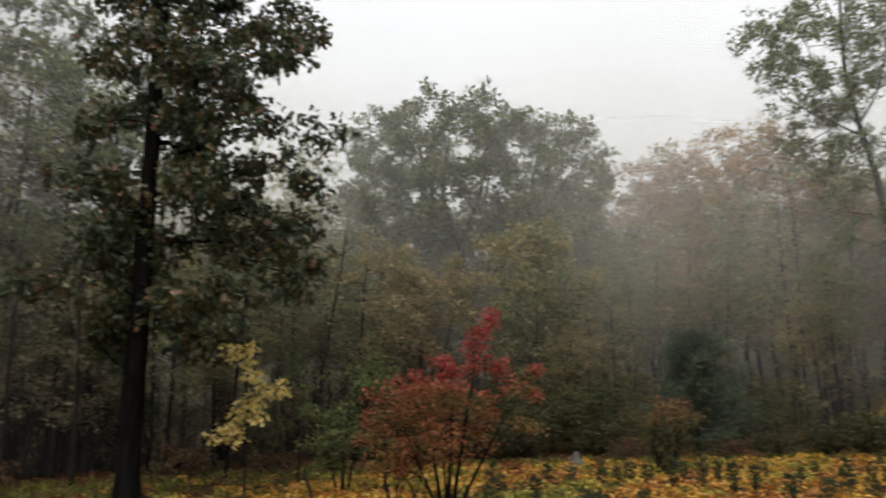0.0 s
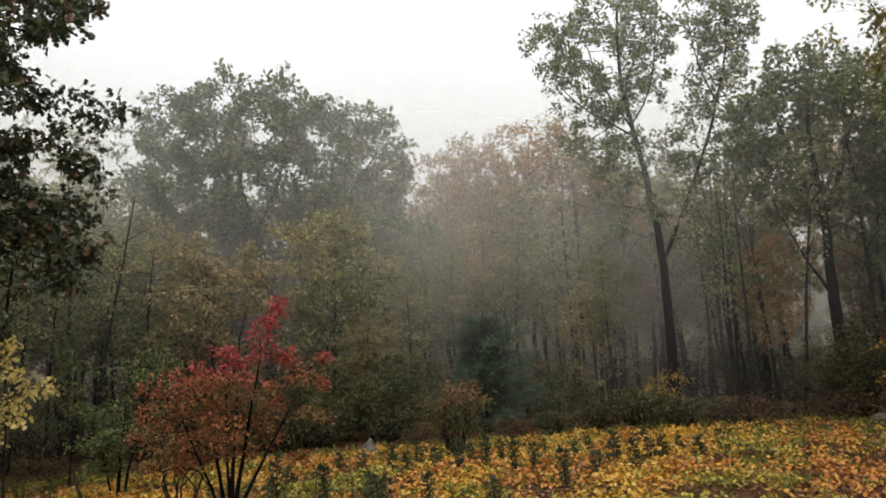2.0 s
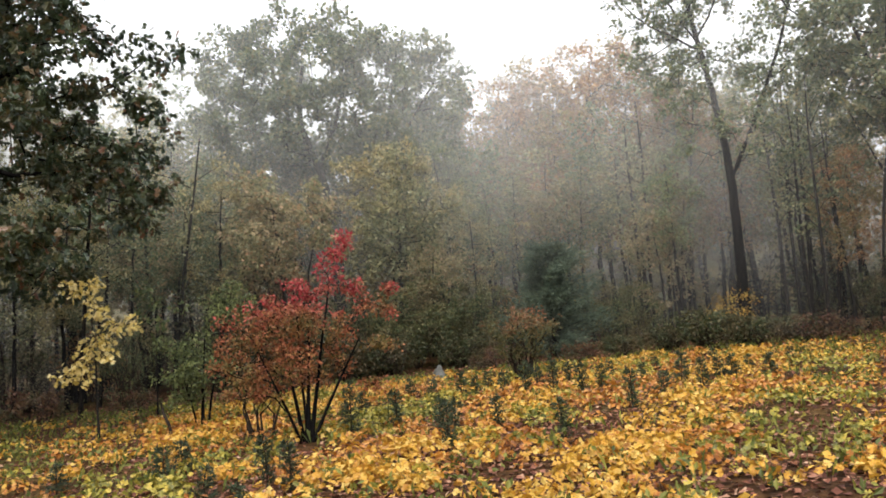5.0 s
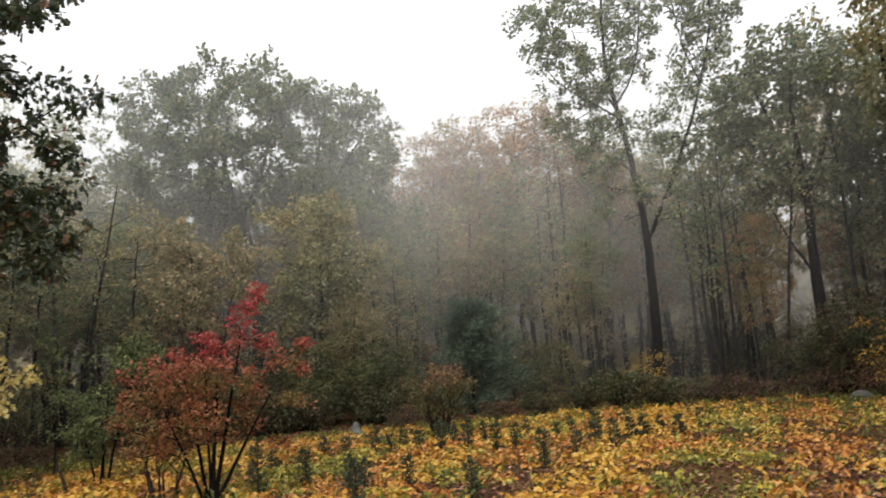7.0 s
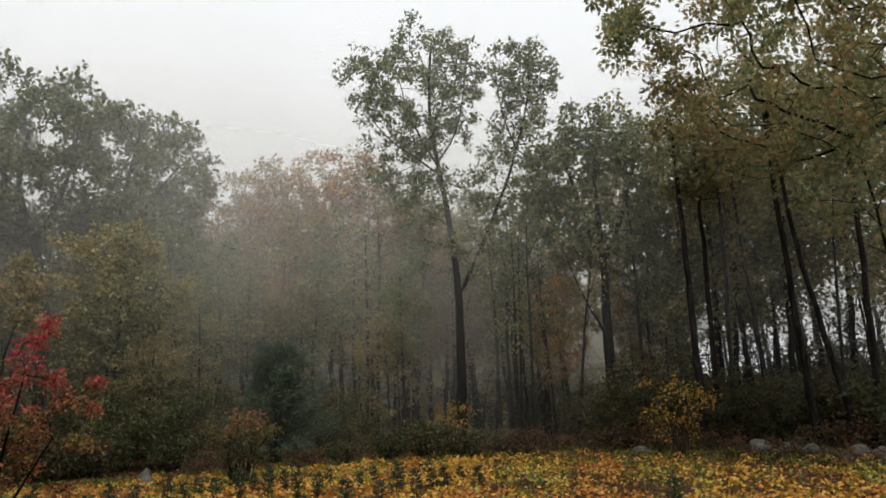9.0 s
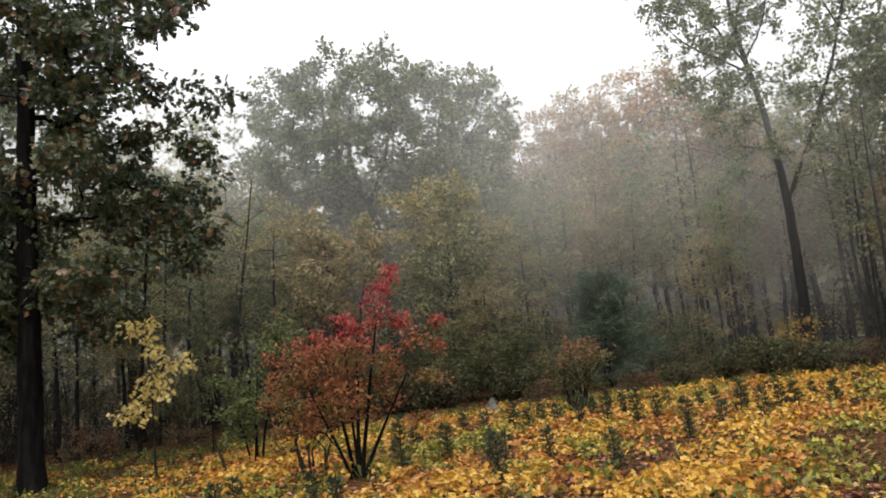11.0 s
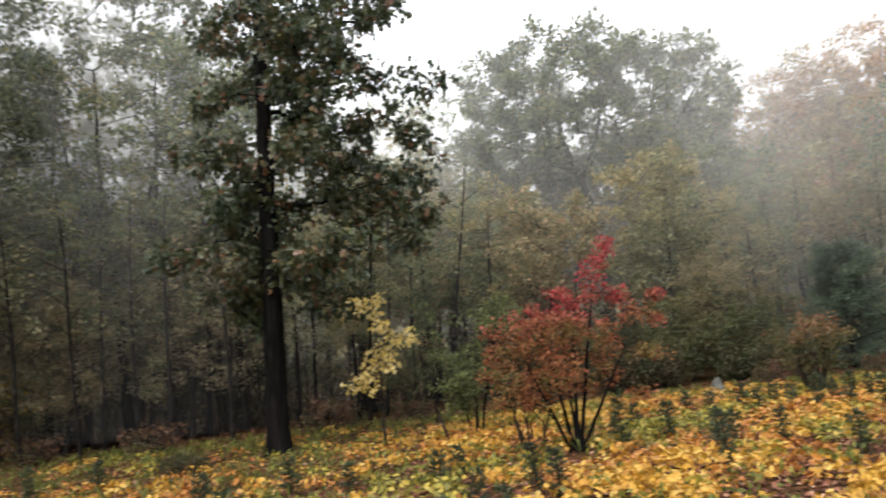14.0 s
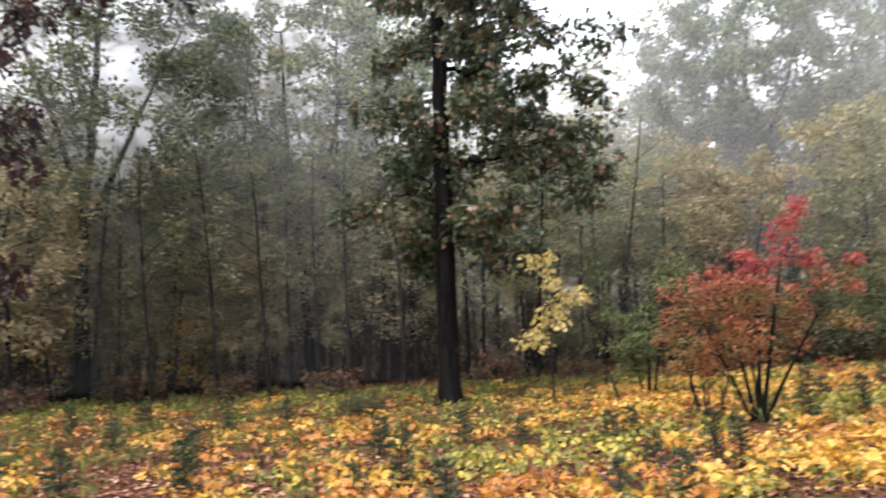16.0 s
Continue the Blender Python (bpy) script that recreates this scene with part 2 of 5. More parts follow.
def rock_material():
    m, n, l, b = material("lichened_granite")
    a, c = noise_node(n, l, 2.2, 6), noise_node(n, l, 22, 5)
    ca = ramp(n, [(0.35, (0.035, 0.036, 0.03)), (0.55, (0.09, 0.09, 0.078)), (0.75, (0.17, 0.165, 0.145))])
    l.new(a.outputs["Fac"], ca.inputs[0])
    l.new(ca.outputs[0], b.inputs["Base Color"])
    b.inputs["Roughness"].default_value = 0.85
    bump = n.new("ShaderNodeBump")
    bump.inputs["Distance"].default_value = 0.03
    l.new(c.outputs["Fac"], bump.inputs["Height"])
    l.new(bump.outputs[0], b.inputs["Normal"])
    return m


def mist_material(name, thick, floor, rise, west=0.0, east=0.0, fade=(15.0, 29.0)):
    """Thin drifting mist: mostly clear, and white where the light catches it."""
    m, n, l, b = material(name)
    n.remove(b)
    clear, white, back, both, mix = (n.new(k) for k in ("ShaderNodeBsdfTransparent", "ShaderNodeBsdfDiffuse", "ShaderNodeBsdfTranslucent", "ShaderNodeMixShader", "ShaderNodeMixShader"))
    white.inputs["Color"].default_value = back.inputs["Color"].default_value = (0.94, 0.935, 0.905, 1)
    no = noise_node(n, l, 0.09, 3)
    mr = n.new("ShaderNodeMapRange")
    mr.inputs["From Min"].default_value, mr.inputs["From Max"].default_value = 0.3, 0.7
    mr.inputs["To Min"].default_value, mr.inputs["To Max"].default_value = 0.88 * thick, 1.12 * thick
    l.new(no.outputs["Fac"], mr.inputs["Value"])
    tc, sep = n.new("ShaderNodeTexCoord"), n.new("ShaderNodeSeparateXYZ")
    low, high, a, c = n.new("ShaderNodeMapRange"), n.new("ShaderNodeMapRange"), n.new("ShaderNodeMath"), n.new("ShaderNodeMath")
    l.new(tc.outputs["Object"], sep.inputs[0])
    for k, z0, z1, v0, v1 in ((low, 1.6, rise, floor, 1.0), (high, *fade, 1.0, 0.0)):
        l.new(sep.outputs["Z"], k.inputs["Value"])
        k.inputs["From Min"].default_value, k.inputs["From Max"].default_value = z0, z1
        k.inputs["To Min"].default_value, k.inputs["To Max"].default_value = v0, v1
        k.interpolation_type = "SMOOTHSTEP"
    a.operation = c.operation = "MULTIPLY"
    l.new(low.outputs[0], a.inputs[0])
    l.new(high.outputs[0], a.inputs[1])
    l.new(a.outputs[0], c.inputs[0])
    l.new(mr.outputs[0], c.inputs[1])
    for gain, x0, x1 in ((west, -4.5, -15.0), (east, 10.0, 18.0)):
        if gain:
            w, d = n.new("ShaderNodeMapRange"), n.new("ShaderNodeMath")
            l.new(sep.outputs["X"], w.inputs["Value"])
            w.inputs["From Min"].default_value, w.inputs["From Max"].default_value = x0, x1
            w.inputs["To Min"].default_value, w.inputs["To Max"].default_value = 1.0, 1.0 + gain
            d.operation = "MULTIPLY"
            l.new(c.outputs[0], d.inputs[0])
            l.new(w.outputs[0], d.inputs[1])
            c = d
    both.inputs[0].default_value = 0.5
    l.new(white.outputs[0], both.inputs[1])
    l.new(back.outputs[0], both.inputs[2])
    l.new(c.outputs[0], mix.inputs[0])
    l.new(clear.outputs[0], mix.inputs[1])
    l.new(both.outputs[0], mix.inputs[2])
    l.new(mix.outputs[0], n["Material Output"].inputs["Surface"])
    return m


M_GROUND, M_ROCK = ground_material(), rock_material()

# ---- geometry helpers ----
UP = np.array([0.0, 0.0, 1.0])


def polar(az, r):
    """A place r metres off, az degrees to the left of ahead."""
    return np.array([-math.sin(radians(az)) * r, math.cos(radians(az)) * r])


def ground_z(x, y):
    u = np.asarray(x) * math.sin(radians(35)) + np.asarray(y) * math.cos(radians(35))
    u = np.minimum(u, 48.0)
    z = 0.035 * (np.sqrt((u - 5) ** 2 + 9) + (u - 5)) / 2
    return z + 0.035 * np.sin(np.asarray(x) * 0.9 + 1.3) * np.sin(np.asarray(y) * 0.75) + 0.02 * np.sin(np.asarray(x) * 2.3 + np.asarray(y) * 1.7)


def tri_mesh(name, verts, tris, mats, smooth=False):
    me = bpy.data.meshes.new(name)
    verts, tris = np.asarray(verts, np.float32), np.asarray(tris, np.int32)
    me.vertices.add(len(verts))
    me.vertices.foreach_set("co", verts.ravel())
    me.loops.add(tris.size)
    me.loops.foreach_set("vertex_index", tris.ravel())
    me.polygons.add(len(tris))
    me.polygons.foreach_set("loop_start", np.arange(0, tris.size, 3, dtype=np.int32))
    me.polygons.foreach_set("loop_total", np.full(len(tris), 3, np.int32))
    me.polygons.foreach_set("use_smooth", np.full(len(tris), smooth, bool))
    for m in mats:
        me.materials.append(m)
    me.update(calc_edges=True)
    me.validate()
    return me


def part(name, mesh, parent, label=""):
    ob = new(name, mesh)
    ob.parent = parent
    return tagged(ob, label)


def thing(name, at, label, category, group="", kind="", turn=0.0, size=1.0):
    ob = new(name)
    ob.empty_display_size = 0.2
    ob.matrix_basis = pose(*at, 0, 0, turn) @ Matrix.Scale(size, 4)
    return tagged(ob, label, category, group, kind)


def unit(v):
    return v / np.maximum(np.linalg.norm(v, axis=-1, keepdims=True), 1e-9)


LEAF = {
    "diamond": ([(0, 0, 0), (0.45, 0.5, 0.07), (1, 0, -0.06), (0.45, -0.5, 0.07)], [(0, 2, 1), (0, 3, 2)]),
    "oval": ([(0, 0, 0), (0.28, 0.45, 0.08), (0.68, 0.4, 0.04), (1, 0, -0.18), (0.68, -0.4, 0.04), (0.28, -0.45, 0.08)],
             [(0, 2, 1), (0, 3, 2), (0, 4, 3), (0, 5, 4)]),
    "lobed": ([(0, 0, 0), (1, 0, -0.12), (0.34, 0.46, 0.09), (0.48, 0.13, 0.02), (0.7, 0.5, 0.06), (0.34, -0.46, 0.09), (0.48, -0.13, 0.02), (0.7, -0.5, 0.06)],
              [(0, 3, 2), (0, 1, 3), (3, 1, 4), (0, 5, 6), (0, 6, 1), (6, 7, 1)]),
}
LEAF["blade"] = ([(0, 0.5, 0), (0, -0.5, 0), (0.6, 0.3, 0.08), (1, 0, -0.1)], [(0, 1, 2), (2, 1, 3)])


def leaves(at, along, normal, length, width, kind):
    """Leaves as triangles: where each one starts, its way, its face and its size."""
    form, tri = LEAF[kind]
    form, tri = np.array(form), np.array(tri)
    along = unit(along)
    side = unit(np.cross(along, normal))
    normal = np.cross(side, along)
    length, width = np.broadcast_to(length, len(at))[:, None, None], np.broadcast_to(width, len(at))[:, None, None]
    v = (at[:, None] + along[:, None] * form[None, :, 0:1] * length + side[:, None] * form[None, :, 1:2] * width
         + normal[:, None] * form[None, :, 2:3] * length)
    f = tri[None] + (np.arange(len(at)) * len(form))[:, None, None]
    return v.reshape(-1, 3), f.reshape(-1, 3)


def strewn(rng, centres, per, spread, size, kind="diamond", up=0.3, droop=0.25, aspect=0.55, flat=0.85):
    """Sprays of leaves that point outwards round twig ends."""
    n = len(centres) * per
    c = np.repeat(centres, per, 0)
    way = unit(rng.normal(0, 1, (n, 3)))
    off = way * rng.uniform(0, 1, (n, 1)) ** 0.5 * spread * np.repeat(rng.uniform(0.7, 1.3, (len(centres), 1)), per, 0) * np.array([1, 1, flat])
    along = way * 0.8 + rng.normal(0, 0.6, (n, 3)) - UP * droop
    face = rng.normal(0, 1, (n, 3)) * (1.05 - up) + UP * up
    s = size * rng.uniform(0.65, 1.25, n)
    return leaves(c + off, along, face, s, s * aspect, kind)


def tube(line, radii, sides):
    line, radii = np.asarray(line, float), np.asarray(radii, float)
    way = unit(np.gradient(line, axis=0))
    ref = np.where(np.abs(way[:, 2:3]) > 0.9, [[1.0, 0, 0]], [[0, 0, 1.0]])
    a = unit(np.cross(way, ref))
    b = np.cross(way, a)
    ang = np.linspace(0, 2 * math.pi, sides, endpoint=False)
    ring = line[:, None] + radii[:, None, None] * (a[:, None] * np.cos(ang)[None, :, None] + b[:, None] * np.sin(ang)[None, :, None])
    k, i, j = len(line), *np.meshgrid(np.arange(len(line) - 1), np.arange(sides), indexing="ij")
    p, q, r, s = i * sides + j, i * sides + (j + 1) % sides, (i + 1) * sides + (j + 1) % sides, (i + 1) * sides + j
    f = np.concatenate([np.stack([p, q, r], -1).reshape(-1, 3), np.stack([p, r, s], -1).reshape(-1, 3)])
    return ring.reshape(-1, 3), f


def joined(pieces):
    vs, fs, n = [], [], 0
    for v, f in pieces:
        vs.append(v)
        fs.append(f + n)
        n += len(v)
    return np.concatenate(vs), np.concatenate(fs)


def bowed(rng, a, b, k, sag, wob):
    """A branch from a to b in k steps that sags or rises by sag and wobbles."""
    a, b = np.asarray(a, float), np.asarray(b, float)
    t = np.linspace(0, 1, k)[:, None]
    line = a + (b - a) * t
    line[:, 2:3] += sag * np.sin(t * math.pi)
    line[1:-1] += rng.normal(0, wob, (k - 2, 3))
    return line


def stem(rng, points, r0, r1, step=0.5, wob=0.02):
    """A stem through a few points, in short steps, with its radii."""
    points = np.asarray(points, float)
    run = np.concatenate([[0], np.cumsum(np.linalg.norm(np.diff(points, axis=0), axis=1))])
    t = np.linspace(0, run[-1], max(4, int(run[-1] / step)))
    line = np.stack([np.interp(t, run, points[:, k]) for k in range(3)], 1)
    for _ in range(3):
        line[1:-1] = 0.25 * line[:-2] + 0.5 * line[1:-1] + 0.25 * line[2:]
    line[1:-1] += rng.normal(0, wob, (len(t) - 2, 3)) * (1, 1, 0.3)
    return line, r0 + (r1 - r0) * (t / run[-1]) ** 0.85


def branch_out(rng, stems, points, bare, thrift=0.3, tip=0.006, thin=0.0, sides=5):
    """Branches from the stems to all the points: each point joins where the way is short, and branches thicken by what they carry."""
    pos = [np.concatenate([l for l, _ in stems])]
    cap = np.concatenate([r for _, r in stems])
    k0 = len(cap)
    far = np.concatenate([np.arange(len(l)) * 0.2 for l, _ in stems])
    n = len(points)
    pos = np.concatenate([pos[0], points])
    parent = np.full(k0 + n, -1)
    path = np.concatenate([far * thrift, np.zeros(n)])

    def cost(i):
        d = points - pos[i]
        return np.linalg.norm(d, axis=1) + path[i] * thrift + np.maximum(0, -d[:, 2] - 0.1) * 0.9

    best, who = np.full(n, 1e9), np.full(n, -1)
    for i in range(k0):
        if pos[i, 2] >= bare:
            c = cost(i)
            hit = c < best
            best[hit], who[hit] = c[hit], i
    done = np.zeros(n, bool)
    order = []
    for _ in range(n):
        j = int(np.argmin(np.where(done, 1e9, best)))
        done[j] = True
        order.append(k0 + j)
        parent[k0 + j] = who[j]
        path[k0 + j] = path[who[j]] + np.linalg.norm(points[j] - pos[who[j]])
        c = cost(k0 + j)
        hit = (c < best) & ~done
        best[hit], who[hit] = c[hit], k0 + j
    load = np.ones(k0 + n)
    heir = np.full(k0 + n, -1)
    for i in reversed(order):
        p = parent[i]
        load[p] += load[i]
        if p >= k0 and (heir[p] < 0 or load[i] > load[heir[p]]):
            heir[p] = i
    wood = []
    for i in order:
        p = parent[i]
        if p >= k0 and heir[p] == i:
            continue
        chain = [p, i]
        while heir[chain[-1]] >= 0:
            chain.append(heir[chain[-1]])
        rad = tip * load[chain[1:]] ** 0.47
        rad = np.minimum(np.concatenate([[rad[0]], rad]), 0.7 * cap[p] if p < k0 else 1)
        if rad.max() < thin:
            continue
        line = pos[chain]
        mid = (line[1:] + line[:-1]) / 2
        gap = np.linalg.norm(line[1:] - line[:-1], axis=1)[:, None]
        mid = mid + rng.normal(0, 0.07, mid.shape) * gap
        mid[:, 2:3] -= 0.05 * gap
        full, fr = np.empty((2 * len(line) - 1, 3)), np.empty(2 * len(line) - 1)
        full[::2], full[1::2], fr[::2], fr[1::2] = line, mid, rad, (rad[1:] + rad[:-1]) / 2
        wood.append(tube(full, np.maximum(fr, 0.004), sides if rad.max() > 0.03 else 3))
    return wood


def build_tree(rng, lobes, trunk, r0, leaf, subs=7, per=24, spread=0.3, leaf_kind="diamond", forks=(), sides=9, wob=0.02, bare=3.0,
               up=0.3, droop=0.25, aspect=0.62, thin=0.0, tip=0.006, thrift=0.3, low=0.25, top_r=0.2, ridge=0.0):
    """Wood and leaves of one tree standing at the origin. lobes: rows of x, y, z, radius, flatness: the masses of the crown. trunk: a height or points;
    forks: further stems, each with its points and its radius."""
    if not hasattr(trunk, "__len__"):
        trunk = [(0, 0, 0), (0, 0, trunk * 0.5), (0, 0, trunk)]
    line, radii = stem(rng, trunk, r0, r0 * top_r, 0.5, wob)
    stems = [(line, radii)]
    for points, rr in forks:
        stems.append(stem(rng, points, rr, rr * 0.3, 0.4, wob))
    lobes = np.asarray(lobes, float)
    ends = []
    for x, y, z, r, flat in lobes:
        d = unit(rng.normal(0, 1, (subs, 3)) + (0, 0, low))
        ends.append(np.array([x, y, z]) + d * r * rng.uniform(0.35, 1.0, (subs, 1)) ** 0.7 * np.array([1, 1, flat]))
    ends = np.concatenate(ends)
    wood = branch_out(rng, stems, np.concatenate([lobes[:, :3], ends]), bare, thrift, tip, thin)
    foot = np.concatenate([[line[0] - (0, 0, 0.25)], [line[0]], [line[0] * 0.6 + line[1] * 0.4], line[1:]])
    fr = np.concatenate([[r0 * 1.6], [r0 * 1.4], [r0 * 1.1], radii[1:]])
    bole = tube(foot, fr, sides)
    if ridge:
        spine = np.repeat(foot, sides, 0)
        out = bole[0] - spine
        ang = np.tile(np.linspace(0, 2 * math.pi, sides, endpoint=False), len(foot))
        z = bole[0][:, 2]
        swell = 1 + ridge * (np.sin(ang * 7 + np.sin(z * 2.1) * 1.5) * 0.5 + np.sin(ang * 11 + z * 1.3 + np.sin(z * 4.0)) * 0.5) + 2.2 * ridge * np.sin(ang * 5 + 1) * np.exp(-np.maximum(z, 0) * 2.2)
        bole = (spine + out * swell[:, None], bole[1])
    wood.append(bole)
    wood += [tube(l, r, max(5, sides - 2)) for l, r in stems[1:]]
    return joined(wood), strewn(rng, ends, per, spread, leaf, leaf_kind, up, droop, aspect, 0.85), ends


def crown_lobes(rng, n, base, top, radius, lobe, shift=(0, 0), peak=0.4, hollow=0.0, gap=0.95, deep=1.0, flat=0.8, under=0.35, square=2.6):
    """Masses spread through a domed crown, widest at peak of its height; hollow keeps them to its outside, under narrows its foot."""
    rows = []
    tries = 0
    while len(rows) < n and tries < 5000:
        tries += 1
        h = rng.uniform(0, 1)
        w = max(0, 1 - ((h - peak) / (1 - peak)) ** square) ** 0.4 if h > peak else 1 - (1 - under) * ((peak - h) / peak) ** 1.5
        a, d = rng.uniform(0, 2 * math.pi), math.sqrt(rng.uniform(hollow * min(1, 1.6 * (1 - h)), 1))
        q = np.array([shift[0] + math.cos(a) * d * radius * w, shift[1] + math.sin(a) * d * radius * w * deep, base + (top - base) * h])
        r = lobe * rng.uniform(0.7, 1.35)
        if all(np.linalg.norm((q - o[:3]) * (1, 1, 1.15)) > gap * lobe for o in rows):
            rows.append((*q, r, flat))
    return rows


def plant_tree(name, at, label, category, built, bark, leaf_mat, group="", turn=0.0, size=1.0, crown="crown"):
    ob = thing(name, at, label, category, group, turn=turn, size=size)
    (wv, wf), (lv, lf), _ = built
    part("trunk", tri_mesh("trunk", wv, wf, [bark], True), ob)
    part(crown, tri_mesh(crown, lv, lf, [leaf_mat]), ob)
    return ob


def on_ground(az, r):
    x, y = polar(az, r)
    return (float(x), float(y), float(ground_z(x, y)))


# ---- ground ----
def build_ground():
    rings = np.concatenate([[0.6], np.arange(1.5, 40, 0.75), np.geomspace(41, 2500, 24)])
    seg = 180
    ang = np.linspace(0, 2 * math.pi, seg, endpoint=False)
    r, a = np.meshgrid(rings, ang, indexing="ij")
    x, y = r * np.cos(a), r * np.sin(a)
    v = np.stack([x, y, ground_z(x, y)], -1).reshape(-1, 3)
    i, j = np.meshgrid(np.arange(len(rings) - 1), np.arange(seg), indexing="ij")
    p, q, s, t = i * seg + j, (i + 1) * seg + j, (i + 1) * seg + (j + 1) % seg, i * seg + (j + 1) % seg
    f = np.concatenate([np.stack([p, q, s], -1).reshape(-1, 3), np.stack([p, s, t], -1).reshape(-1, 3)])
    v = np.concatenate([v, [[0, 0, float(ground_z(0, 0))]]])
    f = np.concatenate([f, np.stack([np.full(seg, len(v) - 1), np.arange(seg), (np.arange(seg) + 1) % seg], -1)])
    tagged(new("ground", tri_mesh("ground", v, f, [M_GROUND], True)), "gently sloping brown soil with thin grass and leaf litter", "ground", kind="structure")


build_ground()

# ---- the large trees of the clearing's edge ----
# red oak at the field's edge: tiers of drooping boughs, longest towards the clearing
rng = np.random.default_rng(21)
lobes = []
z, turn = 2.9, 0.4
while z < 14:
    turn += 2.4 + rng.normal(0, 0.25)
    side = math.cos(turn)
    reach = (3.15 + 0.9 * side) * float(np.interp(z, [2.8, 3.6, 6.0, 11, 14], [0.85, 1.0, 1.05, 1.1, 0.7])) * rng.uniform(0.78, 1.04) * (1 if side > 0 else 0.86)
    deep = math.sin(turn) * 0.85
    rise = rng.uniform(0.1, 0.8)
    for f in np.arange(0.25, 1.01, 0.80 / max(2.0, reach)):
        f = min(1.0, f * rng.uniform(0.92, 1.06))
        fan = rng.normal(0, 0.36) * reach * f * 0.5
        x, y = side * reach * f - deep * fan, deep * reach * f + side * fan
        if y > -0.1 or abs(x) > 0.55:
            lobes.append((x, y, z + rise * math.sin(f * 2.6) - 0.55 * f * f + rng.normal(0, 0.24), 0.6 * rng.uniform(0.7, 1.3), 0.72))
    z += rng.uniform(0.16, 0.27)
oak = build_tree(rng, lobes, [(0, 0, 0), (-0.02, 0, 5), (-0.05, 0, 13.5)], 0.245, 0.17, subs=8, per=22, spread=0.25, leaf_kind="lobed", sides=30, ridge=0.04, wob=0.012, bare=2.3, up=0.25, droop=0.6,
                 aspect=0.75, tip=0.0055, thrift=0.12, low=-0.1, top_r=0.45)
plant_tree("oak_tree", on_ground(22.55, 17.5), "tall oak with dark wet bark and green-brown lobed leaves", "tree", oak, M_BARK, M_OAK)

# broad oak standing up out of the wood, half veiled in mist
rng = np.random.default_rng(22)
lobes = crown_lobes(rng, 165, 8.8, 15.4, 6.1, 0.76, shift=(-0.25, 0), peak=0.2, hollow=0.05, gap=0.98, deep=0.72, under=0.9, square=4.5)
lobes += crown_lobes(rng, 24, 7.4, 11.6, 2.3, 0.85, shift=(4.3, 0.6), peak=0.5)
lobes += [(5.6, 0, 13.9, 0.8, 0.8), (6.0, 0.3, 13.0, 0.8, 0.8), (4.8, -0.3, 14.6, 0.75, 0.8), (5.3, 0.4, 12.2, 0.8, 0.8), (6.2, 0, 12.0, 0.7, 0.8), (5.9, -0.4, 11.2, 0.7, 0.8), (3.6, 0.2, 14.9, 0.75, 0.8), (3.2, -0.3, 14.2, 0.75, 0.8), (4.2, 0.3, 13.7, 0.75, 0.8), (2.9, 0.4, 13.2, 0.75, 0.8), (3.8, -0.4, 12.7, 0.75, 0.8)]
limbs = [([(-0.5, 0, 8.3), (-1.2, -0.1, 9.9), (-3.0, -0.5, 10.4), (-5.4, -0.6, 11.0)], 0.10), ([(-0.9, 0, 9.3), (-1.9, 0.2, 11.2), (-2.7, 0.3, 14.3)], 0.12), ([(-0.6, 0, 8.8), (0.4, 0.2, 11.2), (0.9, 0.3, 14.6)], 0.12),
         ([(0, 0, 6.6), (2.2, 0.1, 8.6), (3.6, 0.2, 10.6), (5.0, 0.3, 12.8)], 0.14), ([(2.4, 0.1, 8.8), (2.7, -0.3, 11.0), (3.2, -0.5, 14.0)], 0.09)]
oak = build_tree(rng, lobes, [(0, 0, 0), (0, 0, 6), (-0.5, 0, 8.4), (-1.5, 0, 11.2), (-1.1, 0, 13.6)], 0.36, 0.20, subs=7, per=26, spread=0.34, forks=limbs, sides=10, bare=7.0, aspect=0.75, tip=0.0075, low=0.5)
plant_tree("oak_tree", on_ground(-1.0, 36), "broad spreading oak veiled by mist, grey-green leaves", "tree", oak, M_BARK2, M_GREEN)


def beside(az, u, z, d=0.0):
    """A place u metres to the right and d metres behind, as seen from the field, for a tree that stands at az."""
    c, q = math.cos(radians(az)), math.sin(radians(az))
    return (c * u - q * d, q * u + c * d, z)


# tall slender tree with two leaders
rng = np.random.default_rng(23)
A = -28.8
lobes = []
for u, z, wide, high, n, size in ((-1.4, 14.2, 3.0, 2.75, 92, 0.42), (3.0, 14.6, 1.3, 2.0, 34, 0.4), (2.5, 10.8, 2.0, 2.1, 30, 0.55), (-1.9, 10.4, 1.7, 1.2, 16, 0.45), (0.4, 9.0, 2.8, 1.9, 22, 0.55), (0.6, 6.6, 3.0, 1.0, 8, 0.5)):
    here = []
    for _ in range(1500):
        p = unit(rng.normal(0, 1, 3)) * rng.uniform(0.08, 1.06) ** 0.42
        q = np.array([u + p[0] * wide, p[1] * wide * 0.8, z + p[2] * high])
        if len(here) < n and all(np.linalg.norm(q - o) > 1.45 * size for o in here):
            here.append(q)
    lobes += [(*beside(A, q[0], q[2], q[1]), size * rng.uniform(0.8, 1.25), 0.9) for q in here]
